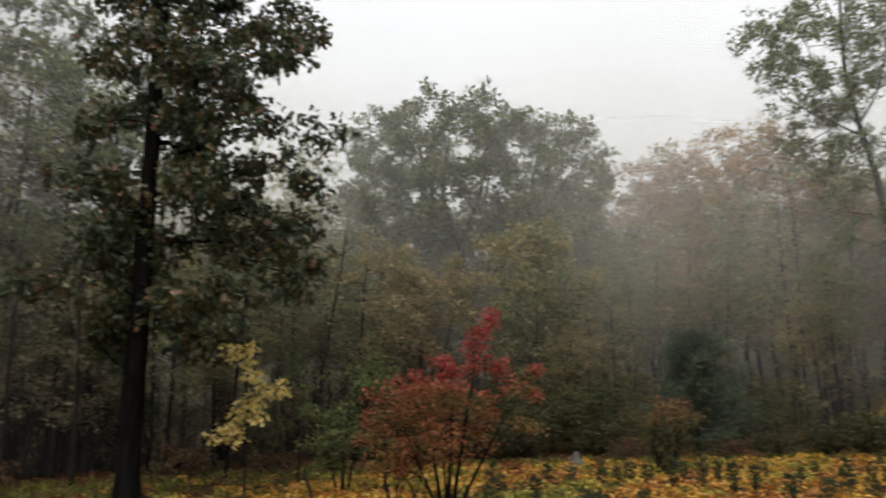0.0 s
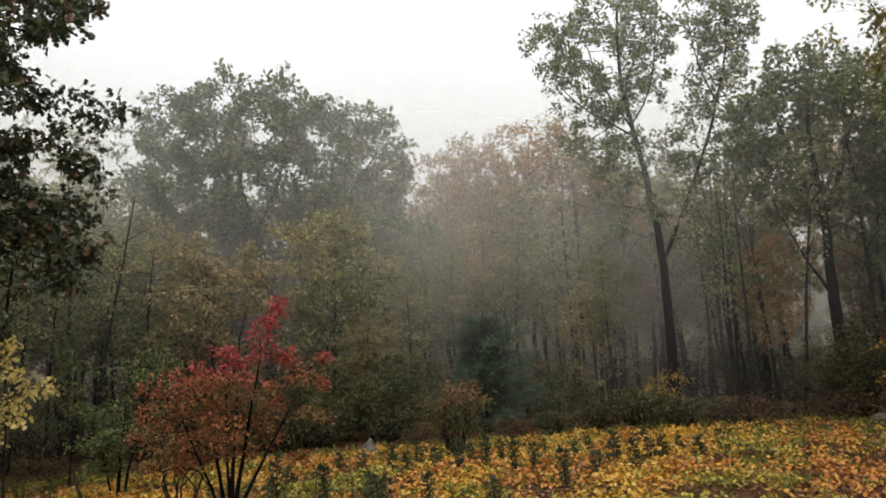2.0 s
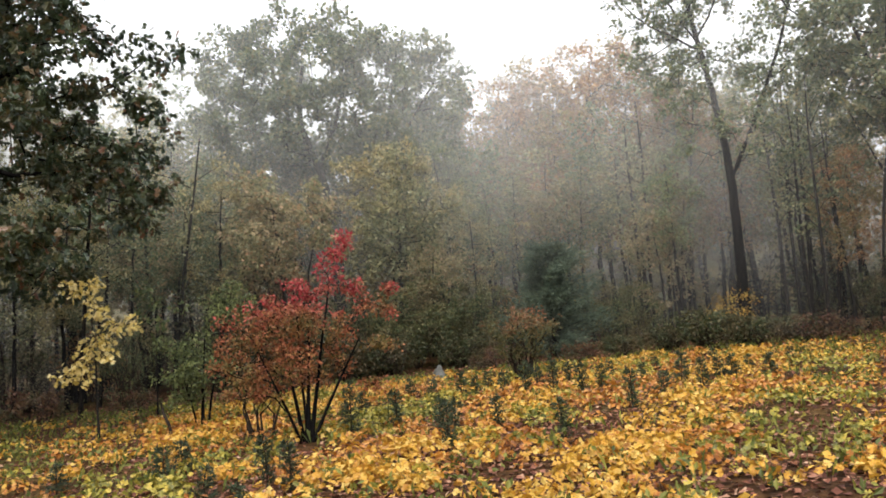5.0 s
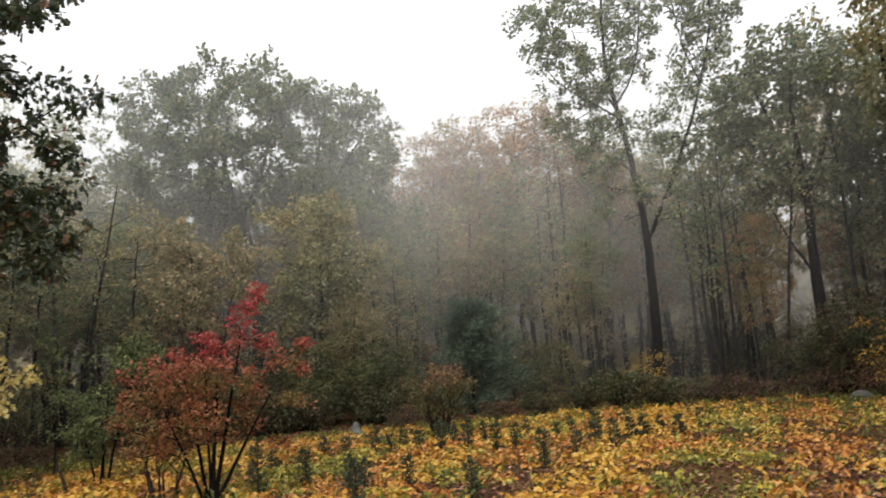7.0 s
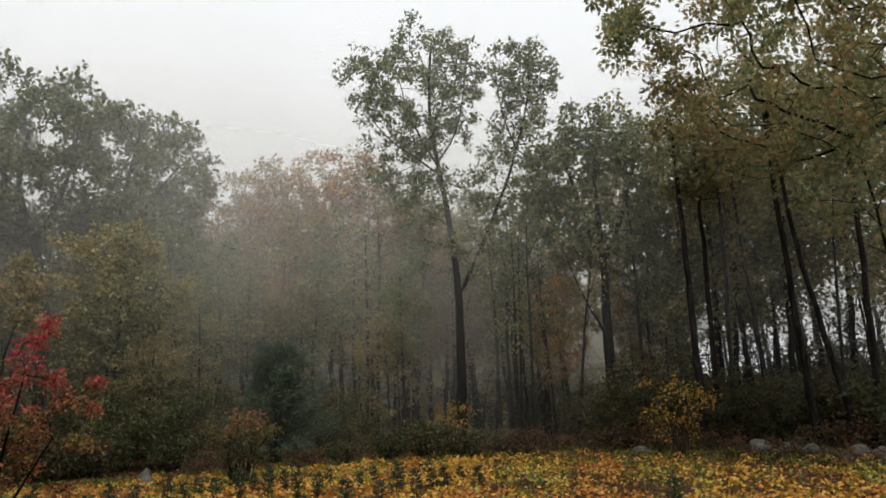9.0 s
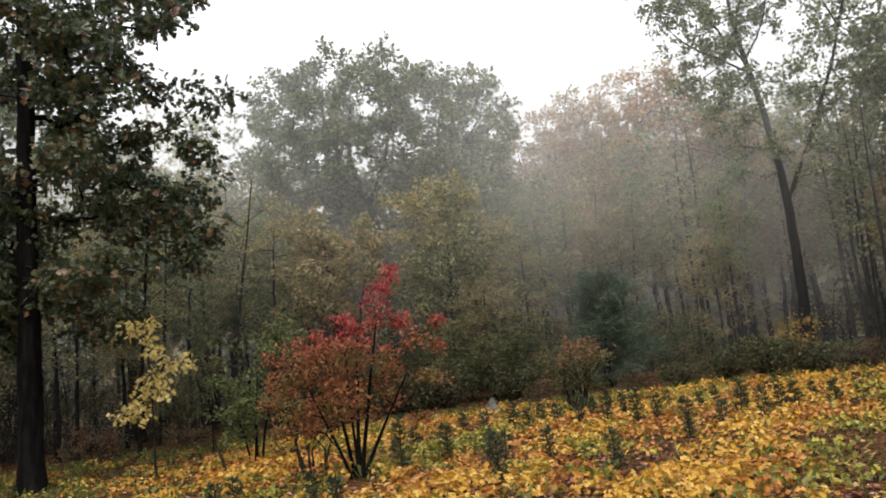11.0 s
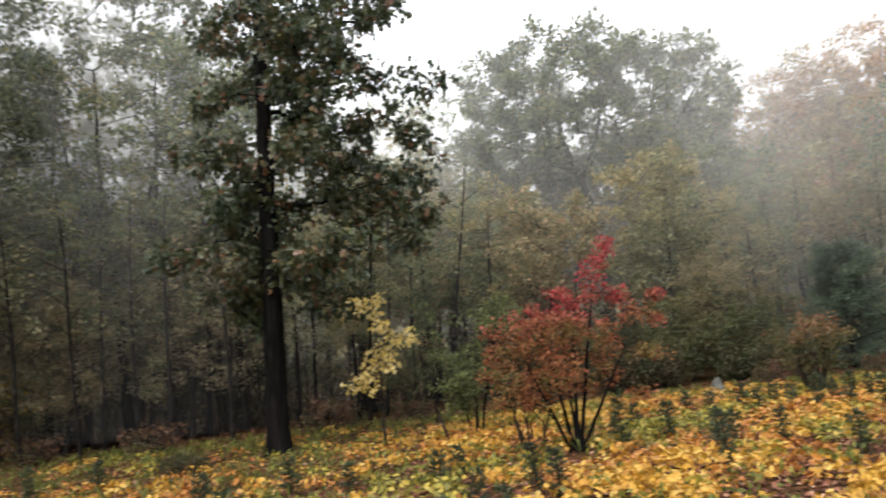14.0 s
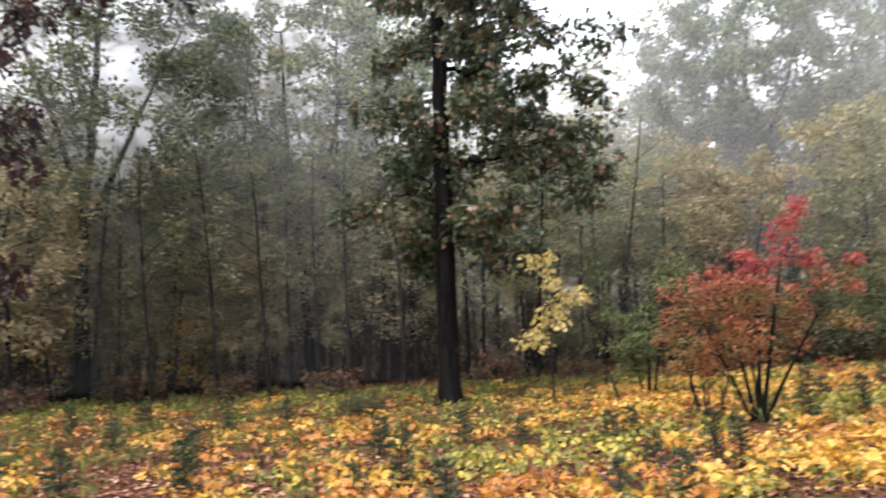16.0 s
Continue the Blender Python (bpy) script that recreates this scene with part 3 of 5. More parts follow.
fans = [([(0.1, 5.7), (1.2, 8.0), (2.2, 10.3), (3.2, 13.6), (3.3, 15.4)], 0.09), ([(-0.5, 10.6), (-1.7, 11.6), (-2.7, 12.2), (-3.4, 13.6)], 0.045), ([(-0.6, 11.0), (-1.6, 12.9), (-2.2, 15.3)], 0.045),
        ([(-0.6, 11.1), (0.3, 12.4), (0.75, 15.4)], 0.045), ([(2.6, 11.6), (2.0, 13.4), (1.9, 15.2)], 0.04)]
tall = build_tree(rng, lobes, [beside(A, u, z) for u, z in ((0, 0), (0.1, 5.6), (-0.25, 9.2), (-0.6, 11.2), (-0.9, 13.2), (-0.7, 16.2))], 0.215, 0.145, subs=8, per=13, spread=0.21, sides=12, wob=0.012, bare=5.5,
                  forks=[([beside(A, u, z) for u, z in pts], r) for pts, r in fans], aspect=0.75, tip=0.0055, thrift=0.35)
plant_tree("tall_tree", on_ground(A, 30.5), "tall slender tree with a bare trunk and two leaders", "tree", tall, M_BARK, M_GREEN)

# forked tree beside it
rng = np.random.default_rng(24)
A = -39.5
lobes = crown_lobes(rng, 58, 6.8, 12.5, 2.5, 0.72, peak=0.45, hollow=0.25, under=0.7)
fans = [([(0, 6.4), (-0.6, 8.2), (-1.3, 11.0)], 0.13), ([(0, 6.6), (0.8, 8.3), (1.5, 10.8)], 0.13), ([(0, 3.6), (-0.9, 5.4), (-1.6, 7.4), (-1.9, 8.6)], 0.055)]
t2 = build_tree(rng, lobes, [beside(A, u, z) for u, z in ((0, 0), (-0.1, 4.0), (0.0, 6.8), (-0.2, 9.5), (0.1, 11.5))], 0.27, 0.18, subs=8, per=26, spread=0.32, sides=10, wob=0.015, bare=6.6,
                forks=[([beside(A, u, z) for u, z in pts], r) for pts, r in fans], aspect=0.75)
plant_tree("forked_tree", on_ground(A, 30), "dark forked tree with a round green crown", "tree", t2, M_BARK, M_GREEN)

# great tree whose boughs hang over the field
rng = np.random.default_rng(25)
lobes = crown_lobes(rng, 92, 6.0, 17.5, 6.2, 1.0, peak=0.5)
lobes += [(-4.1, 4.0, 11.0, 0.7, 0.7), (-4.5, 4.1, 10.4, 0.55, 0.7), (-3.2, 5.6, 11.6, 0.8, 0.7), (-3.9, 4.9, 12.2, 0.8, 0.7), (-2.6, 4.5, 9.4, 0.8, 0.7), (-3.2, 3.2, 8.2, 0.9, 0.7), (-2.0, 5.0, 11.0, 0.9, 0.7), (-1.2, 4.2, 8.0, 1.0, 0.8),
          (-3.0, 4.4, 12.8, 0.9, 0.7), (-0.6, 5.0, 9.8, 1.0, 0.8)]
over = build_tree(rng, lobes, 15.0, 0.34, 0.15, subs=9, per=42, spread=0.34, sides=10, bare=4.5, droop=0.4, aspect=0.7)
plant_tree("overhanging_tree", on_ground(-60.5, 19.5), "great tree with low boughs hanging over the field", "tree", over, M_BARK, M_DEEP)

# stout oak close to the field with a few brown leaves on its low shoots
rng = np.random.default_rng(26)
lobes = crown_lobes(rng, 30, 8.5, 15.5, 5.0, 1.2, peak=0.5)
shoots = [(1.0, 0.75, 5.0, 0.45, 0.6), (1.25, 0.75, 4.3, 0.4, 0.6), (0.85, 0.6, 5.9, 0.45, 0.6), (1.1, 0.8, 6.6, 0.5, 0.6), (1.1, 0.8, 2.55, 0.4, 0.6), (0.8, 0.5, 2.0, 0.35, 0.6), (2.6, 2.0, 7.4, 0.6, 0.4), (1.6, 1.4, 7.3, 0.5, 0.4)]
stout = build_tree(rng, lobes + shoots, [(0, 0, 0), (-0.2, -0.25, 6), (-0.5, -0.8, 13.5)], 0.32, 0.20, subs=5, per=15, spread=0.2, leaf_kind="lobed", sides=36, ridge=0.045, wob=0.015, bare=1.6, droop=0.6, tip=0.004, thrift=0.1, top_r=0.4)
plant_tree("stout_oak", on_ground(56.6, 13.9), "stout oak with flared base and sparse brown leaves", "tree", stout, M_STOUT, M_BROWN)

# twin-stemmed tree and its neighbour at the wood's edge
rng = np.random.default_rng(27)
lobes = crown_lobes(rng, 40, 6.2, 14.4, 3.4, 0.9, peak=0.5, hollow=0.2, under=0.6)
twin = build_tree(rng, lobes, [(0, 0, 0), (-0.35, 0, 4.4), (-0.8, -0.2, 8.0), (-0.9, -0.3, 11.5)], 0.19, 0.19, subs=7, per=24, spread=0.34, sides=9, bare=4.5, aspect=0.7,
                  forks=[([(0.3, 0.2, -0.2), (0.05, 0.3, 2.2), (-0.1, 0.5, 5.0), (0.8, 0.8, 10.0)], 0.17), ([(-0.4, 0, 5.2), (-1.3, -0.3, 7.0), (-2.0, -0.6, 10.0)], 0.10)])
plant_tree("twin_stemmed_tree", on_ground(32.1, 25.5), "twin-stemmed tree with leaning dark trunks", "tree", twin, M_BARK, M_GREYOAK)
rng = np.random.default_rng(28)
A = 46.9
lobes = [(*beside(A, u + 0.4, z, d), q, f) for u, d, z, q, f in crown_lobes(rng, 140, 5.0, 15.0, 4.0, 0.75, peak=0.5, under=0.7, hollow=0.1)]
fans = [([(-0.05, 4.9), (-0.7, 7.4), (-1.5, 9.4), (-2.4, 11.5)], 0.12), ([(0.0, 5.0), (0.5, 6.0), (1.1, 7.6), (2.1, 10.2)], 0.12), ([(0.1, 7.4), (-0.4, 9.2), (-0.6, 12.0)], 0.07)]
l1 = build_tree(rng, lobes, [beside(A, u, z) for u, z in ((0, 0), (-0.05, 3), (-0.1, 5.2), (0.1, 7.7), (0.25, 11.5), (0.2, 13.5))], 0.24, 0.14, subs=8, per=32, spread=0.36, sides=12, bare=4.9, aspect=0.7, tip=0.004,
                forks=[([beside(A, u, z) for u, z in pts], r) for pts, r in fans])
plant_tree("forked_oak", on_ground(46.9, 24.5), "tall forked oak with grey-green leaves", "tree", l1, M_BARK, M_GREYOAK)

# dark bare-stemmed trees behind the boulders
for k, (az, r, r0, lean, high) in enumerate(((-45.3, 26.5, 0.14, -0.1, 13), (-46.2, 27, 0.12, 0.1, 12.5), (-47.1, 27.4, 0.10, 0.3, 12), (-52.1, 25.4, 0.13, -0.3, 13), (-54.5, 25.2, 0.11, -1.1, 12), (-55.7, 25.6, 0.12, 0.2, 13), (-49.6, 28.0, 0.09, -0.4, 12))):
    rng = np.random.default_rng(60 + k)
    lobes = [(*beside(az, u + lean, z, d), q, f) for u, d, z, q, f in crown_lobes(rng, 9, 8.0, high, 2.0, 0.8, peak=0.5, under=0.6)]
    edge = build_tree(rng, lobes, [beside(az, lean * f, z) for f, z in ((0, 0), (0.5, 3.2), (0.9, 6.0), (1.2, high * 0.85))], r0, 0.18, subs=7, per=20, spread=0.34, sides=9, wob=0.015, bare=4.8, aspect=0.7, top_r=0.4)
    plant_tree("edge_tree", on_ground(az, r), "dark bare-stemmed tree behind the boulders, leaning" if abs(lean) > 1 else "dark bare-stemmed tree behind the boulders", "tree", edge, M_BARK2, M_OLIVE, "bare-stemmed trees at the boulders")

# yellowing tree and a greener one before the broad oak
rng = np.random.default_rng(48)
lobes = crown_lobes(rng, 40, 3.4, 7.3, 2.3, 0.62, peak=0.5, under=0.6)
low = build_tree(rng, lobes, [(0, 0, 0), (0.2, 0, 2.6), (-0.1, 0, 6)], 0.12, 0.15, subs=7, per=24, spread=0.28, sides=8, bare=1.4, aspect=0.7, up=0.45,
                 forks=[([(0, 0, 0.3), (0.9, 0, 2.6), (1.3, 0.2, 5)], 0.08), ([(0, 0, 0.8), (-0.8, 0.2, 2.8), (-1.4, 0, 5)], 0.08)])
plant_tree("turning_tree", on_ground(3.2, 29), "spreading low tree with faded yellow and orange leaves", "tree", low, M_STEM, M_YELLOWGREEN)
rng = np.random.default_rng(49)
lobes = crown_lobes(rng, 54, 3.0, 8.3, 2.5, 0.68, peak=0.5, under=0.6)
low = build_tree(rng, lobes, [(0, 0, 0), (0.1, 0, 3.6), (0.2, 0, 7.5)], 0.14, 0.16, subs=7, per=24, spread=0.3, sides=8, bare=2.2, aspect=0.7, up=0.45)
plant_tree("green_tree", on_ground(-5.2, 31), "round-crowned tree with soft grey-green leaves", "tree", low, M_BARK2, M_OLIVE)

# ---- the wood behind: tree kinds, built once and repeated ----
SKYLINE = [(-75, 22), (-58, 21), (-45, 20), (-39, 19.5), (-33, 16.5), (-24, 17.5), (-19, 19), (-12, 16.5), (-9, 13), (5, 13), (9, 15), (11, 18), (14, 18), (24, 17), (31, 16), (45, 16), (60, 15), (75, 22)]


def skyline(az):
    return float(np.interp(az, [a for a, _ in SKYLINE], [e for _, e in SKYLINE]))


rng = np.random.default_rng(29)
KINDS, FAR_KINDS, NEAR_KINDS = [], [], []
for label, mat, bark, height, radius, n, base, deep in [
        ("slender forest tree with grey-green leaves", M_GREEN, M_BARK2, 14, 2.9, 38, 0.40, 0.5),
        ("forest tree with olive leaves high on a dark trunk", M_OLIVE, M_BARK, 14, 3.1, 40, 0.36, 0.45),
        ("forest tree with russet brown autumn leaves", M_RUSSET, M_BARK2, 14, 3.0, 60, 0.38, 0.5),
        ("thin forest tree with a small green crown", M_GREEN, M_BARK, 14, 2.1, 30, 0.45, 0.5),
        ("forest tree with yellowing leaves", M_YELLOWGREEN, M_BARK2, 10, 2.5, 34, 0.25, 0.45)]:
    for kinds, leaf, per, subs, thin, sides in ((NEAR_KINDS, 0.17, 22, 7, 0.012, 8), (KINDS, 0.205, 17, 5, 0.022, 6), (FAR_KINDS, 0.28, 8, 5, 0.05, 5)):
        if mat is M_RUSSET:
            leaf, per = leaf * 0.8, int(per * 1.5)
        lobes = crown_lobes(rng, n, height * base, height * 0.95, radius, 0.95, peak=deep, hollow=0.1, under=0.5, deep=0.9)
        bend = rng.normal(0, 0.3, 4)
        built = build_tree(rng, lobes, [(0, 0, 0), (bend[0], bend[1], height * 0.4), (bend[0] * 0.3 + bend[2], bend[3], height * 0.88)], 0.15, leaf, subs=subs, per=per, spread=0.36, sides=sides,
                           bare=height * base * 0.75, wob=0.03, aspect=0.85 if kinds is FAR_KINDS else 0.7, thin=thin)
        kinds.append([label, mat, bark, height, built, None])


def forest_tree(kind, az, r, top_el=None, scale=None):
    kinds = FAR_KINDS if r > (43 if kind == 2 else 36) else KINDS if r > 28.5 else NEAR_KINDS
    label, mat, bark, height, built, first = kinds[kind]
    at = on_ground(az, r)
    s = scale or max(0.45, (1.6 + r * math.tan(radians(top_el)) - at[2]) / height)
    turn = rng.uniform(0, 360)
    if first is None:
        kinds[kind][5] = plant_tree("forest_tree", at, label, "tree", built, bark, mat, "trees of the wood", turn, s)
    else:
        copy_thing(first, pose(*at, 0, 0, turn) @ Matrix.Scale(s / first.scale[0], 4))


rng = np.random.default_rng(30)
placed = []


def free(az, r, gap):
    p = polar(az, r)
    return all(np.linalg.norm(p - q) > gap for q in placed)


for near, far, count, gap, low in ((28, 35, 36, 2.2, 0.6), (35, 46, 42, 2.4, 0.72), (46, 62, 16, 2.8, 0.85)):
    done = 0
    for _ in range(3000):
        if done == count:
            break
        az, r = rng.uniform(-66, 68), rng.uniform(near, far)
        if az > 14:
            r -= 4
        if not free(az, r, gap):
            continue
        if (-23 < az < -9 and r < 33) or (-32 < az < -25.6 and r < 36.5) or (-42 < az < -37 and r < 35):
            continue
        if -59 < az < -45 and rng.uniform() < (0.45 if r < 45 else 0.75):
            continue
        placed.append(polar(az, r))
        russet = -24 < az < -10 and r > 38
        kind = 2 if russet else int(rng.choice([0, 1, 3, 0, 4, 1, 2], p=[0.24, 0.22, 0.18, 0.14, 0.05, 0.12, 0.05]))
        forest_tree(kind, az, r, skyline(az) * rng.uniform(low, 1.0) * (0.6 if kind == 4 else 1))
        done += 1
# unseen trees added behind the camera, only to close off light and reflections
for az in range(85, 276, 16):
    forest_tree(int(rng.choice([0, 1, 3])), az + rng.uniform(-4, 4), rng.uniform(26, 44), 22)

# thin bare poles standing close together inside the wood
rng = np.random.default_rng(31)
pole_first = None
for az, r in [(-22.9, 34.5), (-24.4, 34), (-25.2, 35), (-32.2, 32), (-33.8, 28.5), (-35.4, 30), (-36.8, 29), (-41.6, 30), (25.6, 25), (29.6, 26), (35.0, 24), (38.4, 25), (42.6, 24.5), (44.6, 27)] + [
        (rng.uniform(-60, 62), rng.uniform(25, 42)) for _ in range(60)] + [(-45 - 15 * (k + rng.uniform(0, 1)) / 8, rng.uniform(30, 44)) for k in range(8)] + [(14 + 44 * (k + rng.uniform(0, 1)) / 26, rng.uniform(24, 31)) for k in range(26)]:
    if -22 < az < 6 or -31 < az < -27 or (-27 < az < -22 and r < 33):
        continue
    r -= 3 if az > 14 else 0
    at = on_ground(az, r)
    size = min(rng.uniform(0.7, 1.3), (1.6 + r * math.tan(radians(0.8 * skyline(az)))) / 10)
    if pole_first is None:
        line = np.array([(0, 0, -0.2), (0.05, 0, 2), (0.1, 0.05, 4.5), (0.3, 0.1, 7.5), (0.45, 0.0, 10)])
        wood = [tube(line, [0.085, 0.07, 0.06, 0.045, 0.02], 6)]
        ends = []
        for k in range(9):
            z = rng.uniform(4, 9.5)
            e = np.array([rng.normal(0, 1.0), rng.normal(0, 1.0), z + 0.6])
            wood.append(tube(bowed(rng, (0.2, 0.05, z - 0.3), e, 4, 0.1, 0.05), [0.025, 0.018, 0.012, 0.006], 3))
            ends.append(e)
        lv, lf = strewn(rng, np.array(ends), 30, 0.55, 0.15)
        pole_first = thing("pole_tree", at, "thin young forest tree with sparse leaves", "tree", "thin young trees in the wood", turn=rng.uniform(0, 360))
        part("trunk", tri_mesh("trunk", *joined(wood), [M_BARK2], True), pole_first)
        part("crown", tri_mesh("crown", lv, lf, [M_OLIVE]), pole_first)
    else:
        copy_thing(pole_first, pose(*at, rng.normal(0, 3), rng.normal(0, 3), rng.uniform(0, 360)) @ Matrix.Scale(size, 4))


# ---- shrubs ----
def build_shrub(rng, height, width, stems, lobe_n, leaf, per, kind="diamond", spread=0.12, base=0.25, lobe=0.4, up=0.5, stem_r=0.022, foot=0.18, peak=0.55):
    lobes = crown_lobes(rng, lobe_n, height * base, height * 0.95, width / 2, lobe, peak=peak)
    wood, cs = [], []
    feet = [(rng.normal(0, foot), rng.normal(0, foot), -0.08) for _ in range(stems)]
    for i, (x, y, z, r, flat) in enumerate(lobes):
        f = np.array(feet[i % stems])
        knee = np.array([f[0] * 1.6 + x * 0.25, f[1] * 1.6 + y * 0.25, z * 0.45])
        line = np.stack([f, (f + knee) / 2 + rng.normal(0, 0.03, 3), knee, (knee + (x, y, z)) / 2 + rng.normal(0, 0.05, 3), (x, y, z)])
        wood.append(tube(line, np.array([1, 0.85, 0.6, 0.4, 0.2]) * stem_r, 4))
        ends = np.array([x, y, z]) + unit(rng.normal(0, 1, (7, 3))) * r * rng.uniform(0.3, 1, (7, 1)) * np.array([1, 1, 0.7])
        for e in ends[::3]:
            wood.append(tube(np.stack([line[3], e]), [stem_r * 0.3, stem_r * 0.12], 3))
        cs.append(ends)
    return joined(wood), strewn(rng, np.concatenate(cs), per, spread * 1.6, leaf, kind, up, 0.3), cs


def shrub(name, at, label, category, built, leaf_mat, group="", turn=0.0, size=1.0):
    return plant_tree(name, at, label, category, built, M_STEM, leaf_mat, group, turn, size, "leaves")


# many-stemmed red shrub in the field
rng = np.random.default_rng(32)
lobes = crown_lobes(rng, 34, 0.95, 2.12, 1.02, 0.3, shift=(-0.2, 0), peak=0.3, gap=0.9, flat=0.55)
lobes += [(0.5, 0.1, 2.3, 0.22, 0.7), (0.42, 0.1, 2.55, 0.2, 0.8), (0.55, 0.15, 2.8, 0.18, 0.8), (0.72, 0.2, 3.05, 0.15, 0.9), (0.85, 0.1, 2.3, 0.2, 0.7), (1.0, 0.1, 2.0, 0.2, 0.6), (1.42, 0.1, 2.22, 0.15, 0.6), (1.28, 0, 1.92, 0.17, 0.6),
          (1.05, 0, 1.42, 0.2, 0.4), (1.36, 0.1, 1.38, 0.2, 0.4), (1.05, -0.1, 0.8, 0.16, 0.4), (-0.15, 0, 2.35, 0.26, 0.6), (0.1, 0.1, 2.2, 0.24, 0.6), (-1.0, 0, 1.6, 0.22, 0.5), (-1.25, 0, 1.15, 0.24, 0.45), (-0.78, -0.2, 1.0, 0.24, 0.45),
          (-1.05, -0.1, 0.8, 0.2, 0.4), (-0.6, -0.3, 0.72, 0.2, 0.4)]
red = build_tree(rng, lobes, [(0, 0, 0), (0.05, 0, 0.9), (0.1, 0.1, 1.9)], 0.042, 0.062, subs=7, per=22, spread=0.12, sides=7, wob=0.01, bare=0.45, up=0.4, droop=0.3, tip=0.0035, top_r=0.3,
                 forks=[([(0.05, 0, 0), (0.15, 0, 0.8), (0.45, 0.1, 2.4)], 0.040), ([(-0.05, 0, 0), (-0.15, 0.05, 0.7), (-0.4, 0.1, 1.9)], 0.036), ([(0.08, -0.05, 0), (0.35, -0.1, 0.6), (0.85, -0.2, 1.5)], 0.036),
                        ([(0, 0.08, 0), (-0.05, 0.25, 0.8), (-0.1, 0.4, 2.0)], 0.03), ([(-0.1, -0.05, 0), (-0.3, -0.15, 0.6), (-0.65, -0.25, 1.4)], 0.03)])
plant_tree("red_shrub", on_ground(1.9, 12.5), "many-stemmed shrub with crimson and orange autumn leaves", "shrub", red, M_BARK, M_RED, crown="leaves")

rng = np.random.default_rng(33)
side_shoots = build_shrub(rng, 1.3, 1.0, 4, 9, 0.075, 9, "oval", 0.09, 0.55, 0.25)
shrub("red_shrub", on_ground(4.7, 13.3), "small shrub with orange-red leaves on thin stems", "shrub", side_shoots, M_RED)

rng = np.random.default_rng(34)
lobes = crown_lobes(rng, 20, 0.55, 1.85, 0.62, 0.24, shift=(-0.12, 0), peak=0.35, flat=0.6) + crown_lobes(rng, 11, 1.75, 2.65, 0.36, 0.2, shift=(0.55, 0), peak=0.4, flat=0.6)
green = build_tree(rng, lobes, [(0, 0, 0), (0.0, 0, 0.8), (0.1, 0, 1.7)], 0.035, 0.075, subs=7, per=20, spread=0.13, sides=6, wob=0.008, bare=0.3, up=0.45, tip=0.003, aspect=0.5, top_r=0.3,
                   forks=[([(0.1, 0, 0), (0.25, 0, 1.0), (0.5, 0, 2.0), (0.65, 0, 2.6)], 0.028), ([(-0.08, 0, 0), (-0.2, 0, 0.7), (-0.45, 0, 1.4)], 0.024)])
plant_tree("green_shrub", on_ground(8.8, 16.0), "upright shrub with fresh green leaves", "shrub", green, M_BARK, M_SHRUBGREEN, crown="leaves")

# slim young maple with sprays of yellow leaves
rng = np.random.default_rng(35)
lobes = [(-0.32, 0, 2.85, 0.2, 0.6), (-0.08, 0, 2.6, 0.2, 0.6), (0.0, 0.1, 2.92, 0.16, 0.6), (0.08, -0.1, 2.38, 0.12, 0.6), (0.36, 0, 2.08, 0.15, 0.5), (0.62, 0.1, 2.12, 0.15, 0.5), (0.12, 0, 1.86, 0.17, 0.6), (-0.08, -0.1, 1.66, 0.2, 0.6),
         (-0.32, 0, 1.42, 0.18, 0.5), (-0.55, 0.1, 1.24, 0.16, 0.5), (0.3, 0, 1.55, 0.14, 0.5), (-0.2, 0.1, 1.18, 0.12, 0.5)]
yel = build_tree(rng, lobes, [(0.05, 0, 0), (0.05, 0, 1.0), (0.0, 0, 2.0), (-0.05, 0, 2.9)], 0.024, 0.10, subs=6, per=7, spread=0.15, leaf_kind="lobed", sides=6, wob=0.008, bare=0.9, up=0.5, droop=0.45, aspect=0.9, tip=0.0028, top_r=0.25)
plant_tree("maple_sapling", on_ground(15.4, 16.3), "slim young maple with bright yellow leaves", "tree", yel, M_BARK2, M_BRIGHT, crown="leaves")
lobes = [(0.2, 0, 2.2, 0.2, 0.5), (0.5, 0.1, 2.45, 0.2, 0.5), (0.0, 0, 2.6, 0.2, 0.5), (-0.3, 0, 2.3, 0.18, 0.5), (0.15, 0.1, 1.8, 0.18, 0.5), (-0.2, 0, 2.9, 0.18, 0.5)]
dim = build_tree(rng, lobes, [(0, 0, 0), (0.05, 0, 1.4), (0, 0, 2.9)], 0.02, 0.10, subs=5, per=5, spread=0.16, leaf_kind="lobed", sides=6, wob=0.01, bare=1.0, up=0.5, droop=0.4, aspect=0.9, tip=0.0028, top_r=0.25)
plant_tree("maple_sapling", on_ground(11.6, 18.5), "slim young maple with dull yellow-green leaves", "tree", dim, M_BARK2, M_SHRUBGREEN, crown="leaves")

rng = np.random.default_rng(36)
bush = build_shrub(rng, 1.75, 1.7, 5, 26, 0.09, 9, "oval", 0.11, 0.3, 0.32)
shrub("rust_shrub", on_ground(-13.6, 20.3), "low shrub with rust-coloured and green leaves", "shrub", bush, M_RUST)
rng = np.random.default_rng(37)
bush = build_shrub(rng, 2.4, 2.1, 4, 18, 0.09, 5, "oval", 0.14, 0.25, 0.3)
shrub("orange_shrub", on_ground(-43.8, 23.0), "loose shrub with yellow-orange leaves", "shrub", bush, M_ORANGE)
rng = np.random.default_rng(38)
bush = build_shrub(rng, 2.1, 2.6, 4, 20, 0.11, 4, "oval", 0.17, 0.3, 0.4)
yb = shrub("yellow_shrub", on_ground(-28.2, 29.6), "small yellow-leaved shrub at a tree's foot", "shrub", bush, M_ORANGE, size=0.75)
rng = np.random.default_rng(39)
